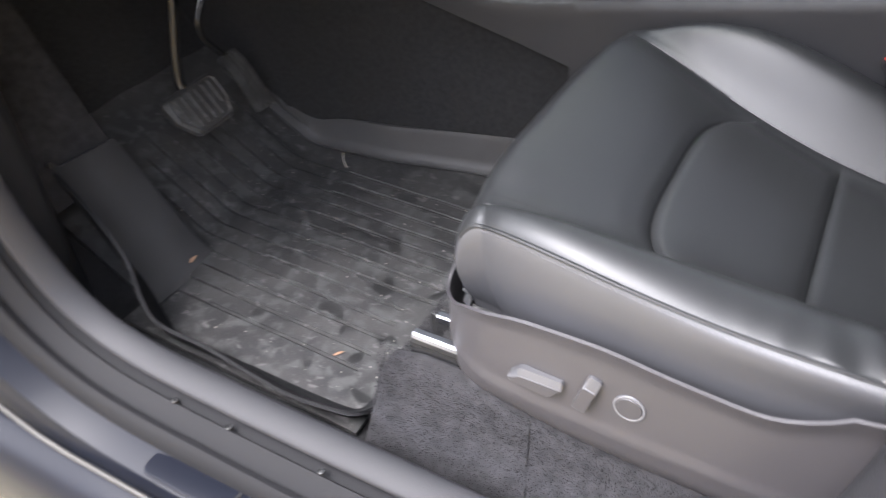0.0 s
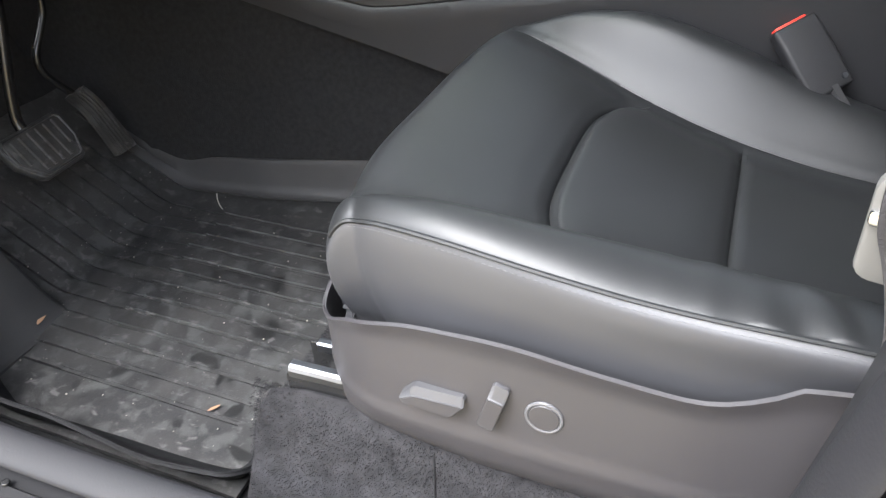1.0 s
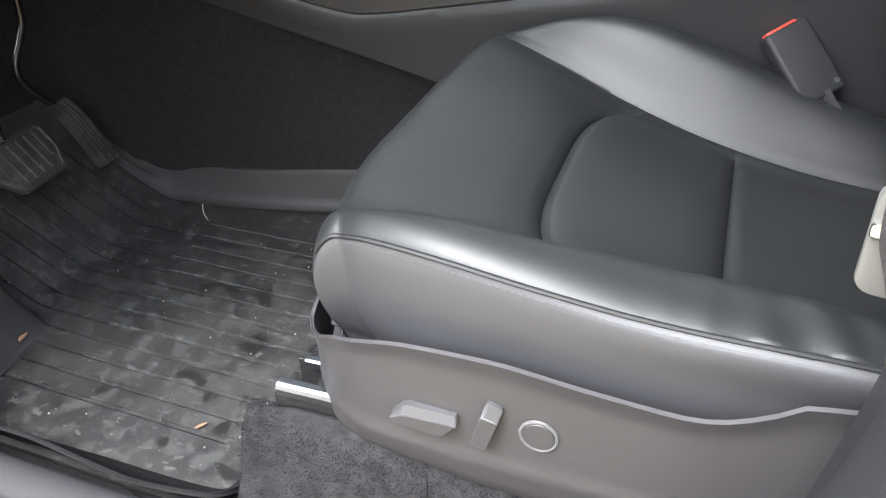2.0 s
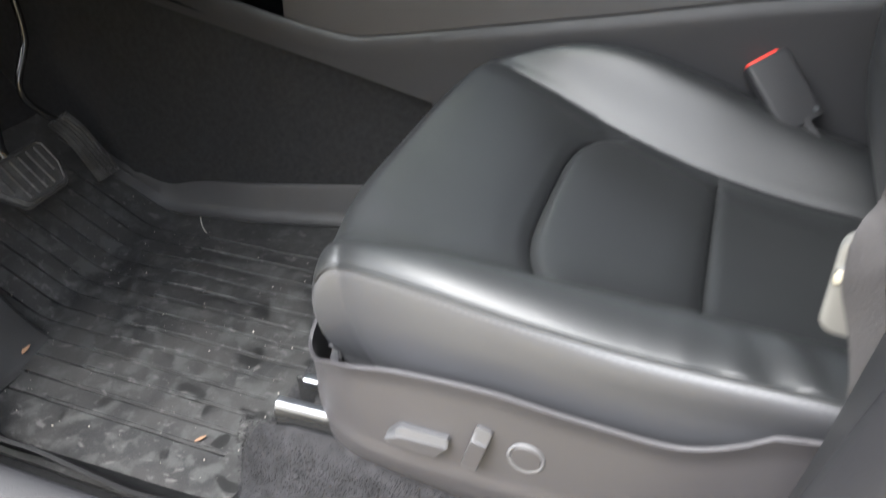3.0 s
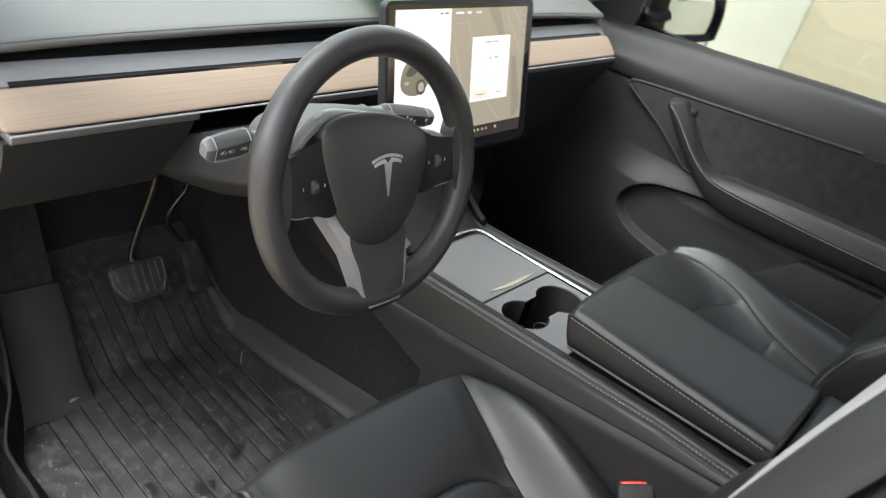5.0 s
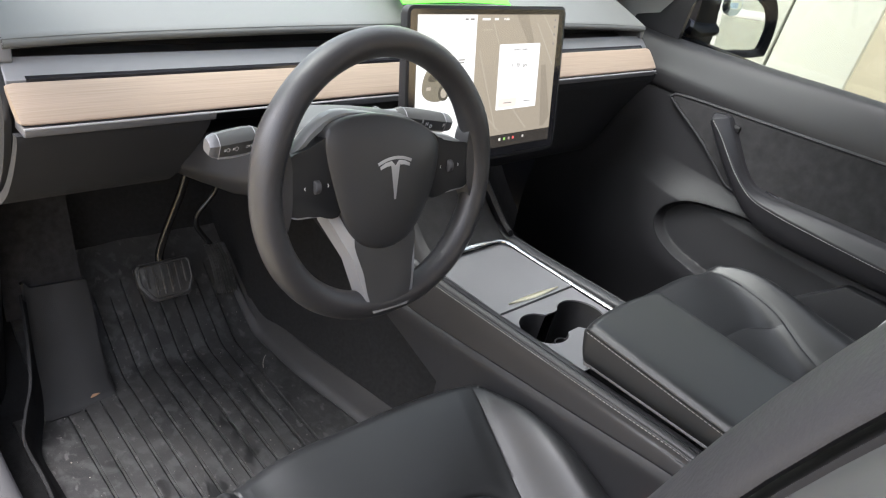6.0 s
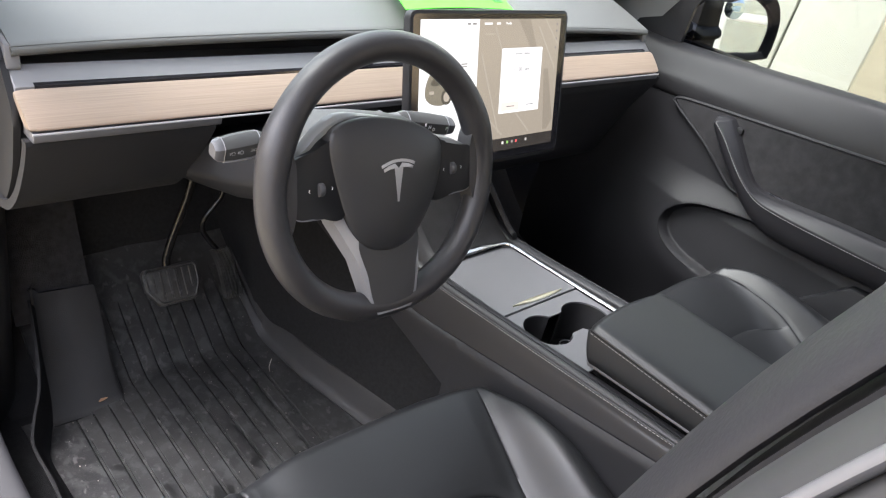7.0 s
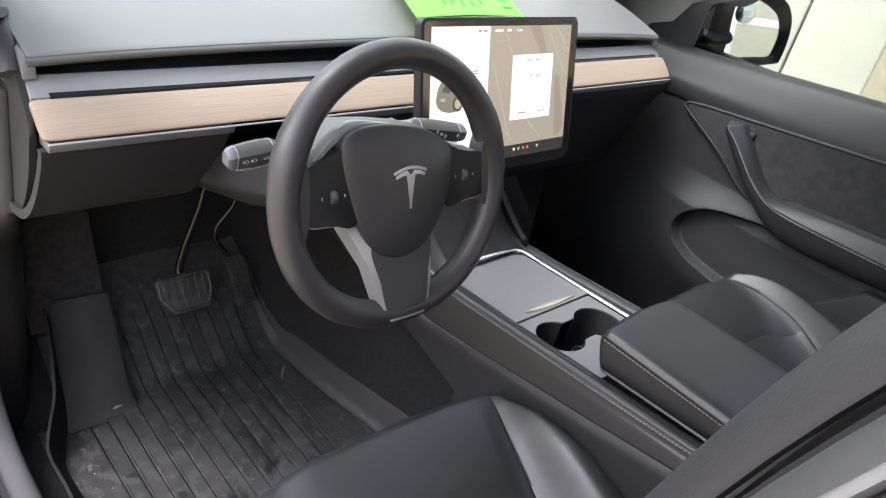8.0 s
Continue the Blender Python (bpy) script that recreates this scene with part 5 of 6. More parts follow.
# ---- floor ----
def seat_riser(name, side):
    riser = thing(name, "dark grey carpeted floor hump under the seat", "carpet", at=(side * -0.42, -0.3, 0))
    tagged(riser, kind="structure")
    bm = bmesh.new()
    rings = []
    for x, h in ((-0.712, 0.0), (-0.700, 0.004), (-0.676, 0.026), (-0.656, 0.086), (-0.644, 0.122), (-0.632, 0.139), (-0.629, 0.138), (-0.627, 0.108), (-0.56, 0.108), (-0.52, 0.106), (-0.22, 0.106), (-0.17, 0.07), (-0.160, 0.0)):
        rings.append([(side * x, y - f * (0.0 if x < -0.55 else 0.12), max(-0.008, z * h / 0.108 if h else -0.008)) for y, z, f in ((0.026, -0.008, 1), (0.023, 0.03, 1), (0.014, 0.08, 1), (-0.004, 0.102, 1), (-0.04, 0.108, 1), (-0.62, 0.108, 0), (-0.63, -0.008, 0))])
    loft(bm, rings, True, True)
    part("carpet", bm, CARPET_GREY, riser, "dark grey cut-pile carpet", smooth=60)
    bm = bmesh.new()
    tube(bm, [(side * x, -0.163 - 0.10 * (0.108 - z), z + 0.0006) for x, z in ((-0.700, 0.005), (-0.688, 0.014), (-0.676, 0.028), (-0.664, 0.058), (-0.656, 0.087), (-0.644, 0.1195))], 0.0011, 6)
    part("seam", bm, SEAL_DARK, riser)
    # carpet pile standing off the surface
    rnd = random.Random(4)
    bm = bmesh.new()
    if side > 0:
        for k in range(40000):
            u = rnd.random()
            if u < 0.75:
                y = rnd.uniform(-0.34, 0.012)
                s = rnd.random()
                x, z = np.interp(s, (0, 0.3, 0.6, 0.85, 1), (-0.700, -0.676, -0.656, -0.644, -0.630)), np.interp(s, (0, 0.3, 0.6, 0.85, 1), (0.004, 0.026, 0.086, 0.122, 0.139))
                nrm = Vector((-0.85, 0, 0.5))
            else:
                x = rnd.uniform(-0.66, -0.5)
                s = rnd.random()
                y, z = np.interp(s, (0, 0.4, 0.8, 1), (0.026, 0.020, 0.006, -0.02)), np.interp(s, (0, 0.4, 0.8, 1), (0.0, 0.066, 0.131, 0.140))
                z *= np.interp(x, (-0.70, -0.676, -0.656, -0.644, -0.630, -0.627), (0.04, 0.22, 0.68, 0.92, 1.0, 0.77))
                nrm = Vector((-0.1, 0.9, 0.4))
            p = Vector((x, y, z))
            d = (nrm + Vector((rnd.uniform(-0.7, 0.7), rnd.uniform(-0.7, 0.7), rnd.uniform(-0.7, 0.7)))).normalized() * rnd.uniform(0.002, 0.0046)
            t = Vector((rnd.uniform(-1, 1), rnd.uniform(-1, 1), rnd.uniform(-1, 1))).normalized() * 0.00028
            a, b, c = bm.verts.new(p - t), bm.verts.new(p + t), bm.verts.new(p + d)
            bm.faces.new((a, b, c))
        tagged(part("carpet_pile", bm, CARPET_GREY, riser), kind="stuff")
    else:
        bm.free()


seat_riser("seat_riser", 1)
seat_riser("seat_riser", -1)


def toe(y):
    """Height of the driver's mat along the car."""
    if y < 0.435:
        return 0.0
    if y < 0.475:
        return 0.68 * (y - 0.435) ** 2 / 0.08
    return 0.0136 + 0.70 * (y - 0.475)


GROOVES = [-0.574 + 0.0287 * k for k in range(13)]


def lean(y):
    """The ribs run a little askew to the car behind the toe board."""
    return 0.034 * max(0.0, 0.42 - y)


def floor_mat():
    mat = thing("floor_mat", "dusty black ribbed rubber floor mat with raised rim", "floor mat", at=(-0.40, 0.25, 0))
    cuts = np.array((-0.0016, -0.0012, 0.0012, 0.0016, 0.0050, 0.0056))
    xs = np.unique(np.r_[np.linspace(-0.652, -0.128, 116), np.concatenate([g + cuts for g in GROOVES])])
    xs = xs[np.r_[True, np.diff(xs) > 1e-5]]
    ys = np.unique(np.r_[np.linspace(-0.09, 0.085, 22), 0.0925, 0.0935, np.linspace(0.10, 0.42, 90), np.linspace(0.42, 0.49, 24), np.linspace(0.49, 0.675, 40)])
    grid = np.zeros((len(xs), len(ys), 3))
    for i, x in enumerate(xs):
        near = min(range(len(GROOVES)), key=lambda k: abs(x - GROOVES[k] - 0.002))
        d = x - GROOVES[near]
        stop = 0.346 + 0.006 * math.sin(near * 2.3)
        for j, y in enumerate(ys):
            z = toe(y)
            if (0.093 if near < 5 else -0.08) < y < (0.424 if near < 4 else 0.60 - 0.012 * (near % 3)):
                if abs(d) < 0.0014:
                    z -= 0.0065
                elif y < stop and 0 < d < 0.0053:
                    z -= 0.0024
            z += 0.0016 * noise.noise(Vector((x * 14, y * 14, 0.3)))
            grid[i, j] = (x - lean(y), y, z)
    bm = bmesh.new()
    sheet(bm, grid, 0.005, ((ys[None, :-1] >= 0.036) | (xs[:-1, None] > -0.59)) & ((ys[None, :-1] < 0.43) | (xs[:-1, None] > -0.606)))
    part("tread", bm, RUBBER, mat, "ribbed rubber tread with dust and mud", smooth=30)
    # inner wall along the tunnel
    bm = bmesh.new()
    rows = []
    for y in np.linspace(-0.09, 0.62, 56):
        z = toe(y)
        x0 = np.interp(y, (0.0, 0.16, 0.31, 0.463, 0.62), (-0.115, -0.136, -0.163, -0.174, -0.182))
        h = np.interp(y, (0.0, 0.1, 0.25, 0.38, 0.46, 0.54, 0.62), (0.070, 0.065, 0.059, 0.053, 0.041, 0.022, 0.01)) + 0.001 * math.sin(y * 17)
        rows.append([(x0 - 0.014, y, z + 0.001), (x0 - 0.008, y, z + 0.003), (x0 - 0.002, y, z + 0.009), (x0 + 0.0035, y, z + h * 0.35), (x0 + 0.006, y, z + h * 0.92), (x0 + 0.008, y, z + h), (x0 + 0.0125, y, z + h + 0.0005)])
    sheet(bm, rows, 0.004)
    part("inner_wall", bm, RUBBER_CLEAN, mat, smooth=50)
    # outer rim along the sill, sweeping up beside the foot rest
    rim = curve([(-0.606, 0.036, 0.012), (-0.640, 0.033, 0.024), (-0.661, 0.044, 0.033), (-0.669, 0.07, 0.036), (-0.674, 0.13, 0.037), (-0.668, 0.20, 0.038), (-0.663, 0.26, 0.041), (-0.664, 0.335, 0.049), (-0.650, 0.372, 0.068), (-0.634, 0.395, 0.10), (-0.622, 0.43, 0.128), (-0.610, 0.48, 0.158), (-0.600, 0.53, 0.178)], 90)
    foot = curve([(-0.600, 0.052, 0.003), (-0.620, 0.052, 0.003), (-0.636, 0.058, 0.003), (-0.640, 0.08, 0.003), (-0.641, 0.13, 0.003), (-0.640, 0.20, 0.003), (-0.640, 0.27, 0.003), (-0.640, 0.335, 0.004), (-0.628, 0.370, 0.006), (-0.614, 0.40, 0.02), (-0.606, 0.43, 0.05), (-0.60, 0.48, 0.10), (-0.592, 0.53, 0.16)], 90)
    bm = bmesh.new()
    sheet(bm, [[f, f + (r - f) * np.array((0.25, 0.25, 0.08)), f + (r - f) * np.array((0.6, 0.6, 0.4)), f + (r - f) * np.array((0.92, 0.92, 0.9)), r] for f, r in zip(foot, rim)], 0.004)
    part("outer_rim", bm, SEAL_DARK, mat, smooth=60)
    bm = bmesh.new()
    tube(bm, rim, 0.0011, 8)
    part("rim_bead", bm, SEAL_DARK, mat)
    # foot rest
    bm = bmesh.new()
    rows = []
    for s in np.linspace(0, 1, 24):
        y = 0.405 + 0.15 * s
        z = -0.003 + 0.165 * max(0, s - 0.06) / 0.94
        xl, xr = -0.604 + 0.022 * s, -0.492 + 0.008 * s
        rows.append([(xr + 0.012, y + 0.012, toe(y + 0.012) - 0.004), (xr + 0.005, y, toe(y) + (z - toe(y)) * 0.5), (xr, y, max(z - 0.004, 0)), (xr - 0.006, y, z), (-0.54, y, z + 0.003), (xl + 0.004, y, z + 0.006), (xl - 0.006, y, z + 0.014 * s + 0.006)])
    rows.append([(q[0], q[1] + 0.012, q[2] - 0.006) for q in rows[-1]])
    sheet(bm, rows, 0.005)
    part("foot_rest", bm, RUBBER_CLEAN, mat, "smooth rubber foot rest", smooth=50)


floor_mat()


def toe_carpet():
    bm = bmesh.new()
    sheet(bm, [[(x, y, z) for y, z in ((0.54, 0.12), (0.58, 0.19), (0.64, 0.30), (0.70, 0.45))] for x in np.linspace(-0.62, -0.49, 6)], 0.02)
    part("foot_well_carpet", bm, CARPET_GREY, CAR, "black carpet above the foot rest")


toe_carpet()


# ---- pedals ----
ARM_BLACK = surface("glossy_black_steel", (0.010, 0.010, 0.010), 0.24, spec=0.45, vary=0.1)


def pedals():
    brake = thing("brake_pedal", "black rubber brake pedal on a bent steel arm", "pedal", "pedals", at=(-0.372, 0.52, 0.16))
    a = radians(42)
    m = Matrix.Translation((-0.358, 0.506, 0.159)) @ Matrix.Scale(1.05, 4) @ Matrix(((1, 0, 0, 0), (0, math.sin(a), -math.cos(a), 0), (0, math.cos(a), math.sin(a), 0), (0, 0, 0, 1)))
    out = [(-0.052, 0.026), (-0.046, 0.033), (0.046, 0.033), (0.052, 0.026), (0.050, -0.008), (0.038, -0.032), (0.032, -0.036), (-0.028, -0.036), (-0.035, -0.032), (-0.052, -0.004)]
    bm = bmesh.new()
    prism(bm, out[::-1], 0.012, m @ Matrix.Translation((0, 0, -0.012)), 0.003)
    pad = part("pad", bm, RUBBER, brake, "worn ribbed rubber pad")
    bm = bmesh.new()
    o = np.array(out)
    tube(bm, [m @ Vector((x * 0.90, y * 0.88, 0.0006)) for x, y in out], 0.002, 6, True)
    for x in np.linspace(-0.034, 0.034, 6):
        low = -0.026 if abs(x) < 0.03 else -0.012
        tube(bm, [m @ Vector((x - 0.001, low, 0.0004)), m @ Vector((x + 0.001, 0.024, 0.0004))], 0.0026, 6)
    part("ribs", bm, RUBBER, pad)
    bm = bmesh.new()
    tube(bm, curve([(-0.360, 0.530, 0.172), (-0.3595, 0.538, 0.190), (-0.355, 0.540, 0.212), (-0.346, 0.541, 0.245), (-0.333, 0.542, 0.285), (-0.322, 0.543, 0.32), (-0.310, 0.546, 0.38), (-0.304, 0.55, 0.45)], 40), 0.0080, 12, flat=0.8)
    part("arm", bm, ARM_BLACK, brake, "glossy black steel arm")
    acc = thing("accelerator_pedal", "narrow ribbed black accelerator pedal", "pedal", "pedals", at=(-0.245, 0.53, 0.1))
    bm = bmesh.new()
    path = curve([(-0.216, 0.512, 0.080), (-0.224, 0.521, 0.118), (-0.234, 0.532, 0.158), (-0.2445, 0.5445, 0.184)], 16)
    rows = []
    for x, y, z in path:
        w = np.interp(z, (0.088, 0.2), (0.018, 0.014))
        rows.append([(x + w * u, y + 0.002 * math.cos(u * 20), z) for u in np.linspace(-1, 1, 23)])
    sheet(bm, rows, -0.010)
    pad = part("pad", bm, RUBBER, acc, smooth=30)
    bm = bmesh.new()
    for u in (-0.6, -0.2, 0.2, 0.6):
        tube(bm, [(x + u * 0.016, y - 0.002, z) for x, y, z in path[1:-1]], 0.0016, 5)
    part("ribs", bm, RUBBER, pad)
    bm = bmesh.new()
    tube(bm, curve([(-0.246, 0.549, 0.178), (-0.262, 0.556, 0.200), (-0.277, 0.559, 0.225), (-0.277, 0.559, 0.250), (-0.256, 0.558, 0.280), (-0.244, 0.557, 0.302), (-0.239, 0.557, 0.35), (-0.24, 0.56, 0.42)], 44), 0.0052, 12)
    part("arm", bm, ARM_BLACK, acc, "glossy black steel arm")


pedals()


# ---- centre console ----
def centre_console():
    con = thing("centre_console", "black centre console with grey lids, cup holders and padded armrest", "console", at=(0, -0.2, 0))

    def slope(bm):
        """Tilts a part of the top with the console, which rises to the rear."""
        for v in bm.verts:
            y = v.co.y
            v.co.z += -0.007 - 0.066 * y if y < 0.13 else -0.0156 * max(0.0, 1 - (y - 0.13) / 0.21)
        return bm

    def seam_line(y):
        return float(np.interp(y, (-0.62, -0.49, -0.37, -0.16, 0.06, 0.13, 0.21), (0.418, 0.4155, 0.412, 0.392, 0.3715, 0.368, 0.388)))

    def crease(y):
        return float(np.interp(y, (-0.62, -0.476, -0.36, -0.227, 0.06, 0.12), (0.411, 0.3925, 0.3755, 0.352, 0.306, 0.299))) + 0.10 * max(0, (y - 0.10) / 0.35) ** 1.4

    for side in (1, -1):
        # side wall: rolled edge, stitched band, soft ledge, lower panel
        bm = bmesh.new()
        ys = np.linspace(0.21, -0.62, 70)
        rows = []
        for y in ys:
            t, c = seam_line(y), crease(y)
            row = curve([(-0.1015, t - 0.014), (-0.1022, t - 0.003), (-0.106, t + 0.0025), (-0.115, t + 0.0050), (-0.1235, t + 0.0028), (-0.1272, t - 0.0010), (-0.1268, t - 0.0022), (-0.1290, t - 0.0036), (-0.1315, t - 0.012), (-0.1345, t - 0.45 * (t - c)), (-0.1385, c + 0.006), (-0.1390, c + 0.001), (-0.1365, c - 0.003)], 52)
            rows.append([(side * x, y, z) for x, z in row])
        sheet(bm, rows, -0.010 * side)
        band = part("padded_band", bm, LEATHER_SIDE, con, "padded black band with pale stitching", smooth=60)
        part("stitching", stitches([(side * -0.1300, y, seam_line(y) - 0.0050) for y in ys], 0.0062, 0.0042, 0.0005), THREAD, band)
        bm = bmesh.new()
        ys = np.r_[np.linspace(0.45, 0.222, 18), np.linspace(0.21, -0.62, 70)]
        rows = []
        for y in ys:
            c, cut = crease(y), 0.220 + 0.27 * y
            row = []
            line = curve([(-0.1370, c), (-0.1395, c - 0.001), (-0.1428, c - 0.005), (-0.1445, c - 0.014), (-0.1448, c - 0.026), (-0.1445, c - 0.038), (-0.1448, 0.6 * c), (-0.1465, 0.10), (-0.150, -0.008)], 48)
            low = cut if y > 0.004 else -0.008
            for z in np.linspace(line[0, 1], low, 46):
                x = float(np.interp(-z, -line[:, 1], line[:, 0])) - 0.01 * max(0, (y - 0.1) / 0.35) * (z > 0.2)
                row.append((side * x, y, z))
            # below, the panel turns in behind the carpet
            row += [(side * (x + 0.020), y, low - 0.001), (side * (x + 0.045), y, low - 0.004)]
            rows.append(row)
        sheet(bm, rows, -0.0025 * side)
        part("side_panel", bm, PLASTIC, con, "black grained lower side panel", smooth=60)
        # carpet over the front of the tunnel
        bm = bmesh.new()
        o = curve([(0.022, -0.008), (0.015, 0.08), (0.002, 0.16), (-0.005, 0.203), (0.003, 0.222), (0.03, 0.235), (0.13, 0.266), (0.22, 0.292), (0.32, 0.318), (0.45, 0.365), (0.62, 0.42), (0.80, 0.42), (0.80, -0.008), (0.4, -0.008)], 70, True)
        prism(bm, o, 0.010, Matrix.Translation((side * 0.160 - 0.005, 0, 0)) @ UPX, 0.003)
        for v in bm.verts:
            v.co.x -= side * (0.056 - 0.17 * min(0.4, max(0.0, v.co.y - 0.08))) * min(1.0, max(0.0, (0.40 - v.co.z) / 0.06))
        part("tunnel_carpet", bm, CARPET, con, "black tunnel carpet")
    # top: frame, sliding lid with clip, cup plate
    bm = bmesh.new()
    block(bm, (0, -0.25, 0.285), (0.205, 0.74, 0.02), 0.004)
    block(bm, (0, 0.046, 0.345), (0.205, 0.148, 0.05), 0.004)
    block(bm, (0, -0.391, 0.345), (0.205, 0.458, 0.05), 0.004)
    part("tub", slope(bm), SATIN_BLACK, con)
    bm = bmesh.new()
    sheet(bm, [[(x, y, 0.3835 + 0.03 * max(0, (y - 0.10) / 0.11) ** 2) for y in np.linspace(-0.0385, 0.1225, 14)] for x in np.linspace(-0.1005, 0.086, 8)], 0.006)
    lid = part("sliding_lid", slope(bm), CONSOLE_TOP, con, "satin grey sliding lid")
    bm = bmesh.new()
    rings = []
    for s in np.linspace(-1, 1, 15):
        w = 0.0048 * (1 - s * s) + 0.0004
        x, y = -0.005 + 0.061 * s, -0.0295 - 0.002 * s
        rings.append([(x, y + w * math.cos(a), 0.3845 + 0.0022 * math.sin(a)) for a in np.linspace(0, 2 * math.pi, 10, endpoint=False)])
    loft(bm, rings)
    part("clip", slope(bm), CLIP, lid, "narrow brass-coloured grip")
    # cup plate: a flat plate with two joined round openings
    bm = bmesh.new()
    n = 60
    cups = ((-0.0605, -0.098, 0.0395), (0.032, -0.103, 0.041))
    xs, ys = np.linspace(-0.1005, 0.086, 94), np.linspace(-0.0415, -0.20, 66)
    grid = np.array([[(x, y, 0.3815) for y in ys] for x in xs])
    cx, cy = (xs[:-1] + xs[1:]) / 2, (ys[:-1] + ys[1:]) / 2
    def edge(x, y):
        """Distance to the joined openings: negative inside."""
        d = min(math.hypot(x - a, y - b) - r for a, b, r in cups)
        return min(d, max(abs(x + 0.010) - 0.03, abs(y + 0.0995) - 0.0245))

    hole = np.array([[edge(x, y) < 0 for y in cy] for x in cx])
    for i, x in enumerate(xs):
        for k, y in enumerate(ys):
            for _ in range(2):
                px, py, _z = grid[i, k]
                d = edge(px, py)
                if abs(d) < 0.0017:
                    gx, gy = (edge(px + 1e-4, py) - d) / 1e-4, (edge(px, py + 1e-4) - d) / 1e-4
                    grid[i, k, 0] -= d * gx
                    grid[i, k, 1] -= d * gy
    sheet(bm, grid, -0.003, ~hole)
    part("cup_plate", slope(bm), CONSOLE_TOP, con, "satin grey cup holder plate")
    for a, b, r in cups:
        bm = bmesh.new()
        ang = np.linspace(0, 2 * math.pi, 40, endpoint=False)
        grid = [[(a + q * math.cos(t), b + q * math.sin(t), z) for t in np.linspace(0, 2 * math.pi, 61)] for q, z in ((r + 0.002, 0.3795), (r + 0.001, 0.376), (r - 0.002, 0.305), (r - 0.010, 0.298), (0.001, 0.298))]
        mid = (-0.010, -0.0995)
        keep = np.ones((4, 60), bool)
        for k in range(60):
            t = 2 * math.pi * (k + 0.5) / 60
            px, py = a + r * math.cos(t), b + r * math.sin(t)
            keep[:2, k] = not (abs(px - mid[0]) < 0.034 and abs(py - mid[1]) < 0.0245)
        sheet(bm, grid, 0.001, keep)
        part("cup_well", slope(bm), SOFT_PLASTIC, con, "deep black cup well")
    bm = bmesh.new()
    tube(bm, [(0.042 + 0.016 * math.cos(t), -0.090 + 0.016 * math.sin(t), 0.306) for t in np.linspace(0, 2 * math.pi, 20, endpoint=False)], 0.0012, 6, True)
    part("cup_ring", slope(bm), SILVER, con)
    # bright strip round the lids
    bm = bmesh.new()
    line = curve([(0.0905, -0.30, 0.385), (0.0905, -0.1, 0.385), (0.0905, 0.06, 0.386), (0.0885, 0.10, 0.388), (0.078, 0.118, 0.391), (0.05, 0.124, 0.392), (0.0, 0.1255, 0.3925), (-0.06, 0.124, 0.392), (-0.088, 0.118, 0.391), (-0.0985, 0.10, 0.388)], 70)
    tube(bm, line, np.interp(np.arange(70), (0, 36, 44, 69), (0.0042, 0.0042, 0.0074, 0.0074)).tolist(), 8, flat=0.6)
    part("bright_strip", slope(bm), CHROME, con, "bright satin chrome strip")
    # charging pad rising to the dashboard
    bm = bmesh.new()
    prof = curve([(0.128, 0.388), (0.15, 0.398), (0.19, 0.425), (0.26, 0.475), (0.34, 0.52)], 20)
    sheet(bm, [[(x, y, z - 0.004 * (x / 0.1) ** 2) for y, z in prof] for x in np.linspace(-0.105, 0.098, 10)], 0.01)
    part("charging_pad", slope(bm), SUEDE, con, "charcoal suede charging pad")
    for side in (-1, 1):
        bm = bmesh.new()
        sheet(bm, [[(side * (0.098 + 0.03 * w), y, z + 0.012 - 0.10 * w * w) for w in np.linspace(0, 1, 8)] for y, z in prof], 0.008 * side)
        part("front_cheek", slope(bm), PLASTIC, con)
    # armrest
    arm = bmesh.new()
    rings = []
    for s in np.r_[np.linspace(0, 0.08, 14), np.linspace(0.1, 0.92, 24), np.linspace(0.94, 1, 8)]:
        e = min(1.0, min(s / 0.05, (1.0 - s) / 0.03 + 0.15))
        k = math.sqrt(max(0.0, 1 - (1 - e) ** 2))
        hw, zt, zb = 0.0985 * (0.93 + 0.07 * k), 0.4515 + 0.021 * k, 0.402 + 0.022 * s + 0.020 * (1 - k)
        o = curve([(-hw + 0.022, zb), (-hw + 0.006, zb + 0.006), (-hw - 0.001, zb + 0.020), (-hw, 0.456), (-hw + 0.003, zt - 0.0085), (-hw + 0.013, zt - 0.0022), (-0.05, zt), (0.05, zt), (hw - 0.016, zt - 0.0025), (hw - 0.004, zt - 0.010), (hw, 0.445), (hw - 0.006, zb + 0.006), (hw - 0.020, zb)], 60, True)
        rings.append([(x - 0.009, -0.1715 - 0.335 * s - 0.010 * (x / 0.1) ** 2 * max(0.0, 1 - s / 0.1) - 0.30 * max(0.0, 0.452 - z) * max(0.0, 1 - s / 0.12), z) for x, z in o])
    loft(arm, rings)
    lid = part("armrest", arm, LEATHER, con, "padded black armrest lid")
    part("stitching", stitches([(-0.1078, y, 0.4560) for y in np.linspace(-0.187, -0.497, 30)], 0.0062, 0.0044, 0.0006), THREAD, lid, "pale armrest stitching")
    bm = bmesh.new()
    tube(bm, [(-0.1074, y, 0.4592) for y in np.linspace(-0.187, -0.497, 30)], 0.0008, 6)
    part("seam", bm, SEAL_DARK, lid)
    bm = bmesh.new()
    block(bm, (0.006, -0.345, 0.39), (0.168, 0.31, 0.022), 0.004)
    part("armrest_base", bm, SEAL_DARK, con)
    bm = bmesh.new()
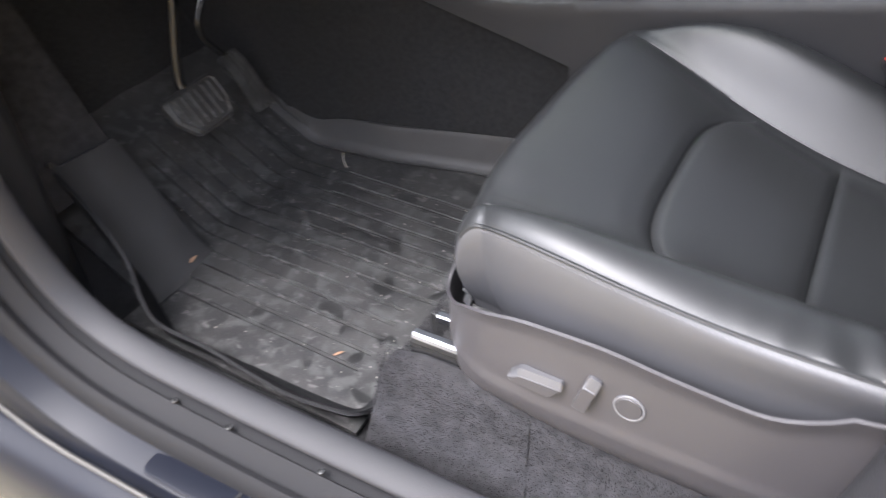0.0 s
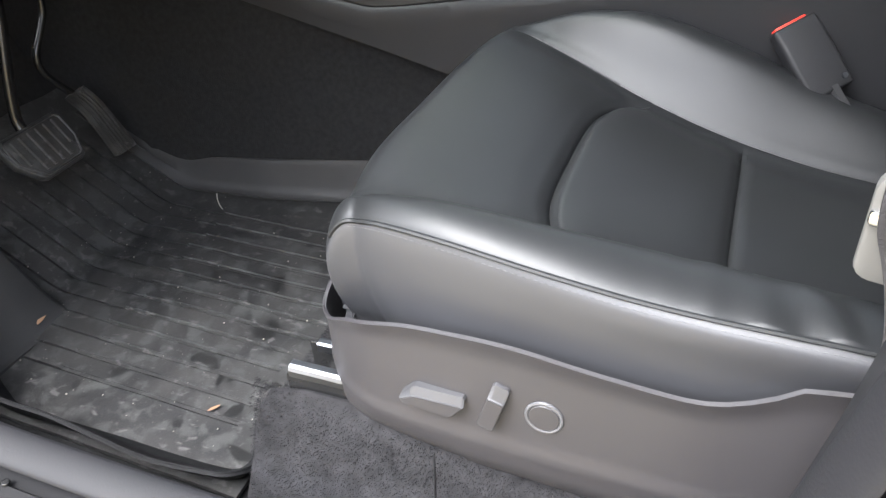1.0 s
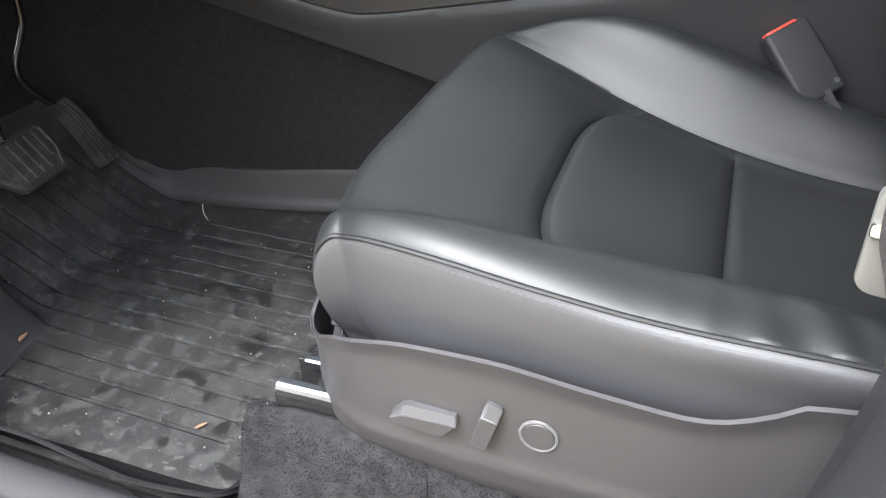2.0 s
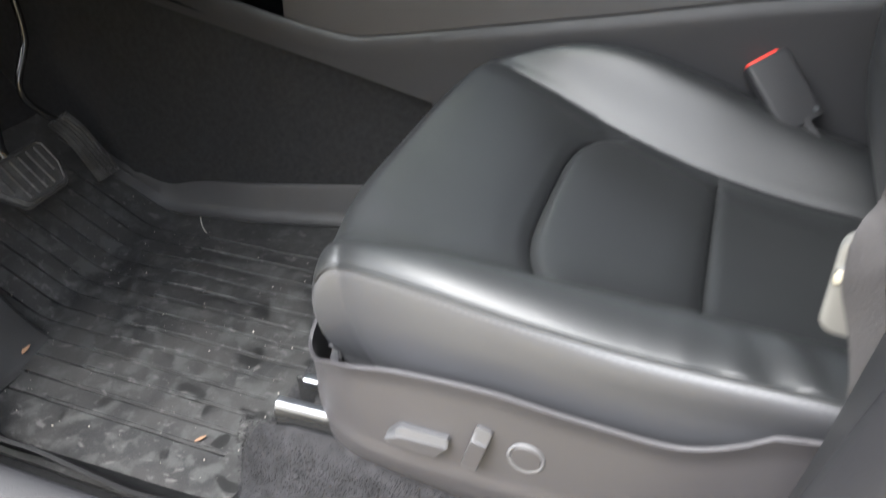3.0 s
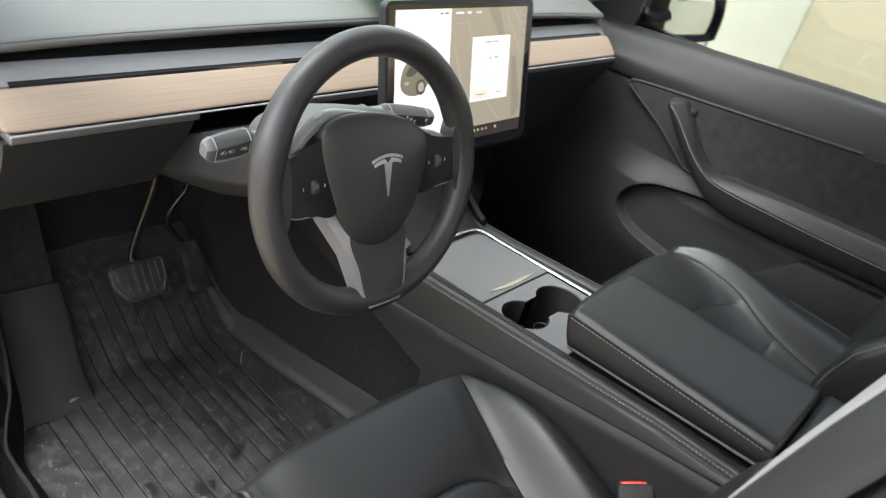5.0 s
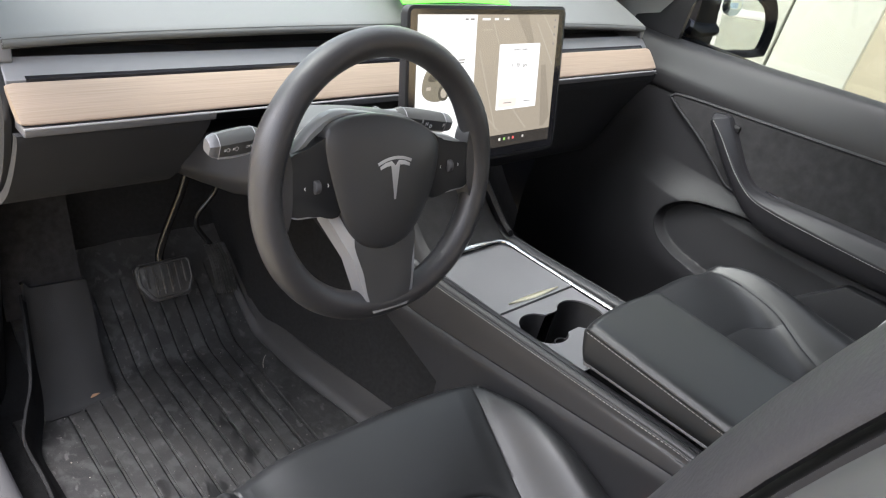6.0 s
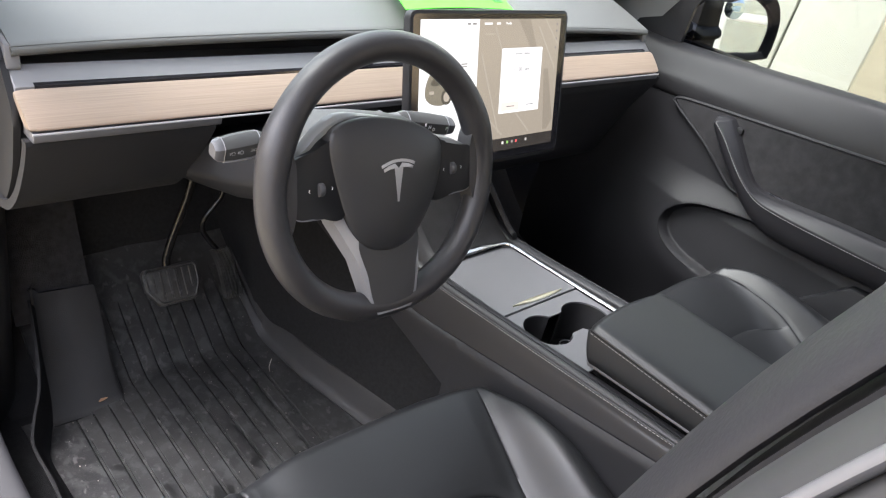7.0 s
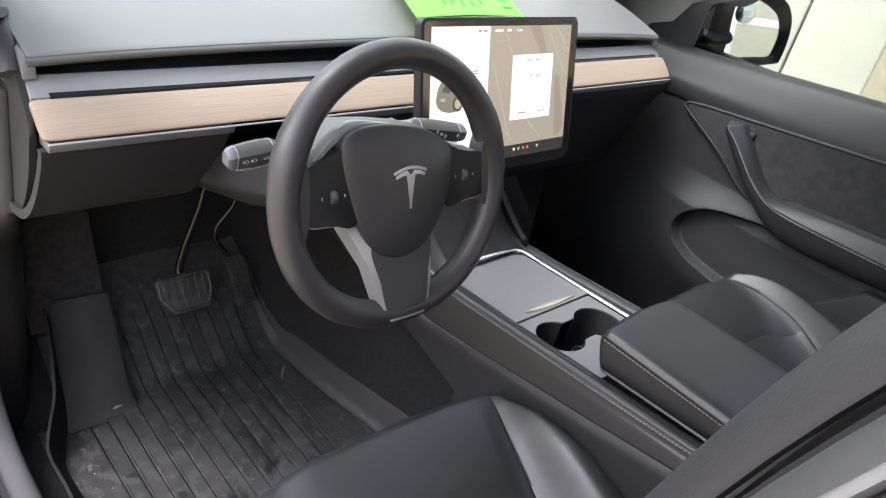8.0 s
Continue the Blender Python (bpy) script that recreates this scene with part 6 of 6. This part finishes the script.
    loft(bm, [[(x, -0.5085, 0.39), (x, -0.5085, 0.445 + d), (x, -0.5095, 0.464 + d), (x, -0.516, 0.4715 + d), (x, -0.66, 0.476 + d), (x, -0.70, 0.40), (x, -0.70, 0.0), (x, -0.56, 0.0)] for x, d in ((-0.1085, -0.012), (-0.1050, -0.003), (-0.095, 0.0), (0.076, 0.0), (0.086, -0.003), (0.090, -0.012))])
    part("rear_block", bm, LEATHER, con, "black rear end of the console")


centre_console()


# ---- belt and buckle ----
def belt_buckle():
    b = thing("belt_buckle", "black seat belt buckle with a red release button", "buckle", at=(-0.17, -0.42, 0.25))
    up, wide = Vector((0.36, 0.60, 0.72)).normalized(), Vector((0.59, -0.70, 0.39))
    wide = (wide - up * wide.dot(up)).normalized()
    m = Matrix((wide.cross(up), wide, up)).transposed().to_4x4()
    m.translation = Vector((-0.148, -0.382, 0.3205)) - up * 0.040
    bm = bmesh.new()
    prism(bm, rounded(0.020, 0.050, 0.005), 0.084, m @ Matrix.Translation((0, 0, -0.046)), 0.004, 3)
    part("body", bm, PLASTIC, b)
    bm = bmesh.new()
    prism(bm, rounded(0.0135, 0.040, 0.003), 0.004, m @ Matrix.Translation((-0.001, 0, 0.0362)), 0.001)
    part("release_button", bm, RED, b, "red release button")
    bm = bmesh.new()
    disc(bm, (0.017, -0.036), 0.003, 0.002, m @ Matrix(((0, 0, 1, 0.0095), (1, 0, 0, 0), (0, 1, 0, 0), (0, 0, 0, 1))), 12)
    part("rivet", bm, STEEL, b)
    bm = bmesh.new()
    tube(bm, [m @ Vector((0, 0, -0.04)), m @ Vector((0.002, 0.0, -0.10)), m @ Vector((0.004, 0.0, -0.16))], 0.007, 8, flat=1.8)
    part("stem", bm, SATIN_BLACK, b)


belt_buckle()


def seat_belt():
    belt = thing("seat_belt", "grey webbing seat belt with its metal tongue hanging beside the seat", "seat belt", at=(-0.66, -0.5, 0.4))
    path = curve([(-0.668, -0.47, 0.10), (-0.664, -0.462, 0.22), (-0.652, -0.457, 0.32), (-0.638, -0.440, 0.385), (-0.634, -0.443, 0.43), (-0.638, -0.458, 0.48), (-0.648, -0.478, 0.545), (-0.664, -0.512, 0.62), (-0.680, -0.56, 0.72), (-0.68, -0.62, 0.90), (-0.68, -0.66, 1.08)], 80)
    bm = bmesh.new()
    rows = []
    for k, (x, y, z) in enumerate(path):
        t = 0.5 * math.sin(k * 0.45) * math.exp(-((z - 0.45) / 0.08) ** 2)
        c, s = math.cos(0.25 + t), math.sin(0.25 + t)
        rows.append([(x + u * 0.020 * s, y + u * 0.020 * c, z + 0.004 * math.sin(u * 4 + k * 0.8) * math.exp(-((z - 0.45) / 0.08) ** 2)) for u in np.linspace(-1, 1, 9)])
    sheet(bm, rows, 0.0018)
    part("webbing", bm, WEBBING, belt, "ribbed grey webbing")
    m = Matrix.Translation((-0.628, -0.440, 0.377)) @ pose(0, 0, 0, 0, 0, -12)
    bm = bmesh.new()
    prism(bm, rounded(0.048, 0.066, 0.010), 0.012, m @ UPX @ Matrix.Translation((0, 0, -0.006)), 0.003)
    tongue = part("tongue", bm, TONGUE, belt, "grey plastic belt tongue")
    bm = bmesh.new()
    block(bm, (-0.0065, 0.002, 0.008), (0.006, 0.042, 0.009), 0.002, m)
    part("tongue_bar", bm, CHROME, tongue, "bright metal bar")


seat_belt()


# ---- passenger door ----
def passenger_door():
    door = thing("passenger_door", "closed black passenger door with suede insert and stitched armrest", "car door", at=(0.78, -0.1, 0))
    X = 0.752

    def face(y, z):
        """The panel's inner face."""
        low = 0.030 * math.exp(-(((z - 0.16) / 0.16) ** 2))
        return X + 0.02 * max(0, (z - 0.55) / 0.15) - low - 0.05 * max(0, (y - 0.30) / 0.3) ** 2

    rim = curve([(-0.062, 0.388), (0.024, 0.375), (0.080, 0.361), (0.115, 0.340), (0.136, 0.311), (0.137, 0.280), (0.114, 0.251), (0.062, 0.229), (-0.01, 0.219), (-0.15, 0.20), (-0.40, 0.19), (-0.62, 0.19), (-0.62, 0.40), (-0.22, 0.400)], 420, True)

    def pocket(y, z):
        """Depth of the scooped map pocket, and the swell of the panel round it."""
        d = math.sqrt(((rim - (y, z)) ** 2).sum(1).min())
        a, b = rim, np.roll(rim, -1, 0)
        hit = ((a[:, 1] > z) != (b[:, 1] > z)) & (y < (b[:, 0] - a[:, 0]) * (z - a[:, 1]) / (b[:, 1] - a[:, 1] + 1e-12) + a[:, 0])
        if hit.sum() % 2:
            s = min(1.0, d / 0.011)
            lip = 0.032 * min(1.0, max(0.0, (0.42 - z) / 0.07))
            return -lip + (0.5 * lip + 0.012) * s * s * (3 - 2 * s)
        swell = 0.032 * math.exp(-((d / 0.085) ** 2)) * min(1.0, max(0.0, (0.42 - z) / 0.07))
        return -swell

    bm = bmesh.new()
    grid = [[(face(y, z) + pocket(y, z), y, z) for z in np.linspace(-0.02, 0.60, 200)] for y in np.r_[np.linspace(-0.70, -0.27, 50), np.linspace(-0.265, 0.15, 190), np.linspace(0.155, 0.52, 70)]]
    sheet(bm, grid, -0.02)
    panel = part("panel", bm, PLASTIC, door, "black lower door panel")
    bm = bmesh.new()
    tube(bm, [(face(y, z) - 0.032 * min(1.0, max(0.0, (0.42 - z) / 0.07)) - 0.0002, y, z) for y, z in rim[:230]], 0.0013, 6)
    part("pocket_edge", bm, SEAL_DARK, panel)
    # upper pad under the window, rising to the back
    def sill(y):
        return float(np.interp(y, (-0.75, -0.145, -0.067, 0.057, 0.194, 0.344, 0.45), (0.762, 0.710, 0.702, 0.688, 0.674, 0.661, 0.660)))

    bm = bmesh.new()
    rows = []
    for y in np.linspace(-0.75, 0.50, 50):
        zt = sill(y)
        zb = 0.575 + 0.10 * (0.1 - y) * 0.6
        rows.append([(X + 0.006, y, zb - 0.01), (X - 0.004, y, zb), (X - 0.006, y, zb + 0.03), (X + 0.004, y, zt - 0.05), (X + 0.022, y, zt - 0.012), (X + 0.040, y, zt), (X + 0.07, y, zt + 0.001), (X + 0.09, y, zt - 0.03)])
    rows = [curve(r, 24) for r in rows]
    sheet(bm, rows, -0.008)
    part("upper_pad", bm, SOFT_PLASTIC, door, "soft black upper door pad", smooth=60)
    # suede insert, standing a little proud inside a moulding
    o = curve([(0.232, 0.556), (0.20, 0.566), (0.0, 0.590), (-0.3, 0.625), (-0.72, 0.665), (-0.72, 0.45), (-0.45, 0.43), (-0.1, 0.435), (0.02, 0.430), (0.04, 0.438), (0.12, 0.495)], 120, True)
    bm = bmesh.new()
    prism(bm, o, 0.012, Matrix.Translation((X - 0.012, 0, 0)) @ UPX, 0.004)
    part("suede_insert", bm, SUEDE, door, "charcoal suede insert")
    bm = bmesh.new()
    tube(bm, [(X - 0.010, y, z) for y, z in curve([(-0.30, 0.629), (0.0, 0.594), (0.20, 0.570), (0.236, 0.558), (0.225, 0.545), (0.12, 0.49), (0.035, 0.432), (0.0, 0.425)], 60)], 0.004, 8)
    part("moulding", bm, PLASTIC, door)
    # armrest with grab handle: lower edge, stitched edge, upper edge along one padded bar
    low = curve([(0.124, 0.566), (0.100, 0.536), (0.070, 0.502), (0.013, 0.447), (-0.047, 0.402), (-0.105, 0.381), (-0.20, 0.381), (-0.34, 0.392), (-0.50, 0.406), (-0.68, 0.425)], 72)
    mid = curve([(0.112, 0.570), (0.094, 0.558), (0.066, 0.538), (0.005, 0.482), (-0.050, 0.450), (-0.110, 0.444), (-0.20, 0.445), (-0.34, 0.449), (-0.50, 0.456), (-0.68, 0.464)], 72)
    high = curve([(0.088, 0.578), (0.074, 0.567), (0.040, 0.530), (-0.004, 0.482), (-0.045, 0.459), (-0.120, 0.462), (-0.20, 0.470), (-0.34, 0.480), (-0.50, 0.490), (-0.68, 0.500)], 72)
    bm = bmesh.new()
    rings = []
    for k in range(72):
        e = min(1.0, 0.25 + k / 5.0)
        d = 0.5 * (low[k] + high[k])
        sec = [(X, low[k]), (X - 0.036, low[k]), (X - 0.050, 0.65 * low[k] + 0.35 * mid[k]), (X - 0.0535, mid[k] * 0.9 + low[k] * 0.1), (X - 0.050, 0.85 * mid[k] + 0.15 * high[k]), (X - 0.034, 0.2 * mid[k] + 0.8 * high[k]), (X - 0.022, high[k]), (X, high[k])]
        rings.append([(X - (X - x) * (0.55 + 0.45 * e), *(d + (q - d) * (0.5 + 0.5 * e))) for x, q in [(v[0], v[1:]) for v in curve([(x, *q) for x, q in sec], 34, True)]])
    loft(bm, rings)
    arm = part("armrest", bm, LEATHER_SIDE, door, "padded black armrest sweeping up into a grab handle", smooth=60)
    part("stitching", stitches([(X - 0.0560, *(0.92 * mid[k] + 0.08 * low[k])) for k in range(5, 72)], 0.0060, 0.0042, 0.0009), THREAD, arm, "pale thread along the armrest")
    bm = bmesh.new()
    block(bm, (X - 0.008, -0.078, 0.459), (0.018, 0.036, 0.008), 0.0025)
    part("window_switch", bm, GLOSS_BLACK, arm)
    bm = bmesh.new()
    block(bm, (X - 0.014, 0.060, 0.556), (0.012, 0.018, 0.018), 0.006)
    part("release_button", bm, SATIN_BLACK, door)
    bm = bmesh.new()
    o = [(-0.190, 0.250), (-0.306, 0.372), (-0.60, 0.392), (-0.60, 0.10), (-0.15, 0.12)]
    prism(bm, o[::-1], 0.03, Matrix.Translation((X - 0.045, 0, 0)) @ UPX, 0.004)
    part("pocket_panel", bm, PLASTIC, door)
    bm = bmesh.new()
    sheet(bm, [[(0.835 - 0.16 * (z - 0.70), y, z) for z in np.linspace(0.66, 1.12, 6)] for y in np.linspace(-0.75, 0.30, 8)], 0.004)
    pane = part("window_pane", bm, SIDE_GLASS, door)
    pane.visible_shadow = False
    # black corner piece ahead of the window
    bm = bmesh.new()
    prism(bm, curve([(0.470, 0.640), (0.445, 0.668), (0.430, 0.697), (0.406, 0.722), (0.368, 0.748), (0.302, 0.783), (0.20, 0.825), (0.23, 0.79), (0.300, 0.772), (0.309, 0.672), (0.315, 0.640), (0.40, 0.635)], 80, True), 0.012, Matrix.Translation((0.800, 0, 0)) @ UPX, 0.006)
    part("corner_trim", bm, SATIN_BLACK, door, "black mirror corner trim")


passenger_door()


def wing_mirror():
    mir = thing("wing_mirror", "dark grey wing mirror with a small round blind-spot mirror", "mirror", at=(1.0, 0.28, 0.70))
    nrm = Vector((-0.44, -0.885, 0.13)).normalized()
    xa = Vector((0, 0, 1)).cross(nrm).normalized()
    ya = nrm.cross(xa)
    m = Matrix((xa, ya, nrm)).transposed().to_4x4()
    m.translation = (1.02, 0.27, 0.70)
    glass = curve([(-0.067, -0.057), (0.0, -0.049), (0.058, -0.041), (0.073, -0.030), (0.077, 0.015), (0.064, 0.048), (0.040, 0.070), (0.0, 0.086), (-0.040, 0.092), (-0.077, 0.086), (-0.080, 0.040), (-0.073, -0.010)], 72, True)
    shell = curve([(-0.150, -0.058), (-0.02, -0.070), (0.082, -0.055), (0.098, -0.040), (0.101, 0.018), (0.090, 0.062), (0.062, 0.096), (0.0, 0.116), (-0.070, 0.120), (-0.150, 0.108), (-0.172, 0.045), (-0.168, -0.020)], 72, True)
    bm = bmesh.new()
    c = shell.mean(0)
    rings = [[m @ Vector((*(c + (q - c) * k), z)) for q in shell] for k, z in ((0.10, -0.14), (0.60, -0.13), (0.90, -0.09), (1.0, -0.04), (1.02, -0.01), (1.0, 0.008), (0.97, 0.013))]
    rings += [[m @ Vector((*(q + (g - q) * k), z)) for q, g in zip(shell, glass)] for k, z in ((0.45, 0.012), (0.85, 0.008), (0.985, -0.003))]
    loft(bm, rings)
    part("housing", bm, PAINT, mir, "dark grey painted housing")
    bm = bmesh.new()
    prism(bm, glass * 0.995, 0.003, m @ Matrix.Translation((0, 0, -0.004)))
    part("mirror_glass", bm, MIRROR, mir)
    bm = bmesh.new()
    rings = []
    for r, z in ((0.026, -0.001), (0.026, 0.004), (0.0225, 0.0055), (0.014, 0.0078), (0.004, 0.0088)):
        rings.append([m @ Vector((-0.046 + r * math.cos(a), 0.055 + r * math.sin(a), z)) for a in np.linspace(0, 2 * math.pi, 32, endpoint=False)])
    loft(bm, rings)
    part("blind_spot_mirror", bm, MIRROR_BLUE, mir, "small round convex mirror")
    bm = bmesh.new()
    tube(bm, [(0.83, 0.33, 0.70), (0.88, 0.32, 0.685), (0.95, 0.31, 0.69)], 0.025, 10, flat=0.7)
    part("stem", bm, PAINT, mir)


wing_mirror()


# ---- litter on the mat ----
def litter():
    rnd = random.Random(9)
    bm = bmesh.new()
    for k in range(170):
        x, y = rnd.uniform(-0.62, -0.19), rnd.uniform(0.05, 0.5)
        r = rnd.choice((0.0003, 0.0004, 0.0005, 0.0005, 0.0006, 0.0007, 0.0011))
        p = Vector((x, y, toe(y) + r * 0.5 + 0.0016))
        tmp = bmesh.new()
        bmesh.ops.create_icosphere(tmp, subdivisions=1, radius=r)
        for v in tmp.verts:
            v.co *= rnd.uniform(0.6, 1.4)
        merge(bm, tmp, Matrix.Translation(p) @ pose(0, 0, 0, rnd.uniform(0, 360), 0, rnd.uniform(0, 360)))
    tagged(part("crumbs", bm, CRUMB, None, "pale crumbs and grit scattered on the mat", category="dirt"), kind="stuff")
    bm = bmesh.new()
    tube(bm, curve([(-0.222, 0.358, 0.002), (-0.221, 0.363, 0.010), (-0.218, 0.366, 0.018), (-0.216, 0.366, 0.026)], 8), 0.0007, 5)
    part("straw", bm, CRUMB, None, "thin pale straw standing on the mat", category="straw")
    for at, rot, s in (((-0.519, 0.424, 0.010), 25, 1.0), ((-0.575, 0.13, 0.003), -30, 0.5)):
        bm = bmesh.new()
        o = curve([(-0.014, 0), (-0.004, 0.0035), (0.008, 0.0025), (0.015, 0), (0.008, -0.0025), (-0.004, -0.003)], 20, True)
        prism(bm, [(x * s, y * s) for x, y in o], 0.0008, Matrix.Translation(at) @ pose(0, 0, 0, 8, 5, rot))
        part("leaf_scrap", bm, LEAF, None, "small dry brown leaf scrap on the mat", category="leaf", group="leaf scraps")
    for k in range(26):
        bm = bmesh.new()
        o = curve([(-0.03, 0), (-0.01, 0.014), (0.015, 0.011), (0.035, 0), (0.015, -0.010), (-0.01, -0.012)], 16, True)
        prism(bm, o, 0.002, Matrix.Translation((rnd.uniform(2.2, 9), rnd.uniform(-4.5, 0.2), -0.325)) @ pose(0, 0, 0, rnd.uniform(-20, 20), rnd.uniform(-20, 20), rnd.uniform(0, 360)))
        part("fallen_leaf", bm, LEAF, None, "dry brown leaf on the paving", category="leaf", group="fallen leaves")


litter()
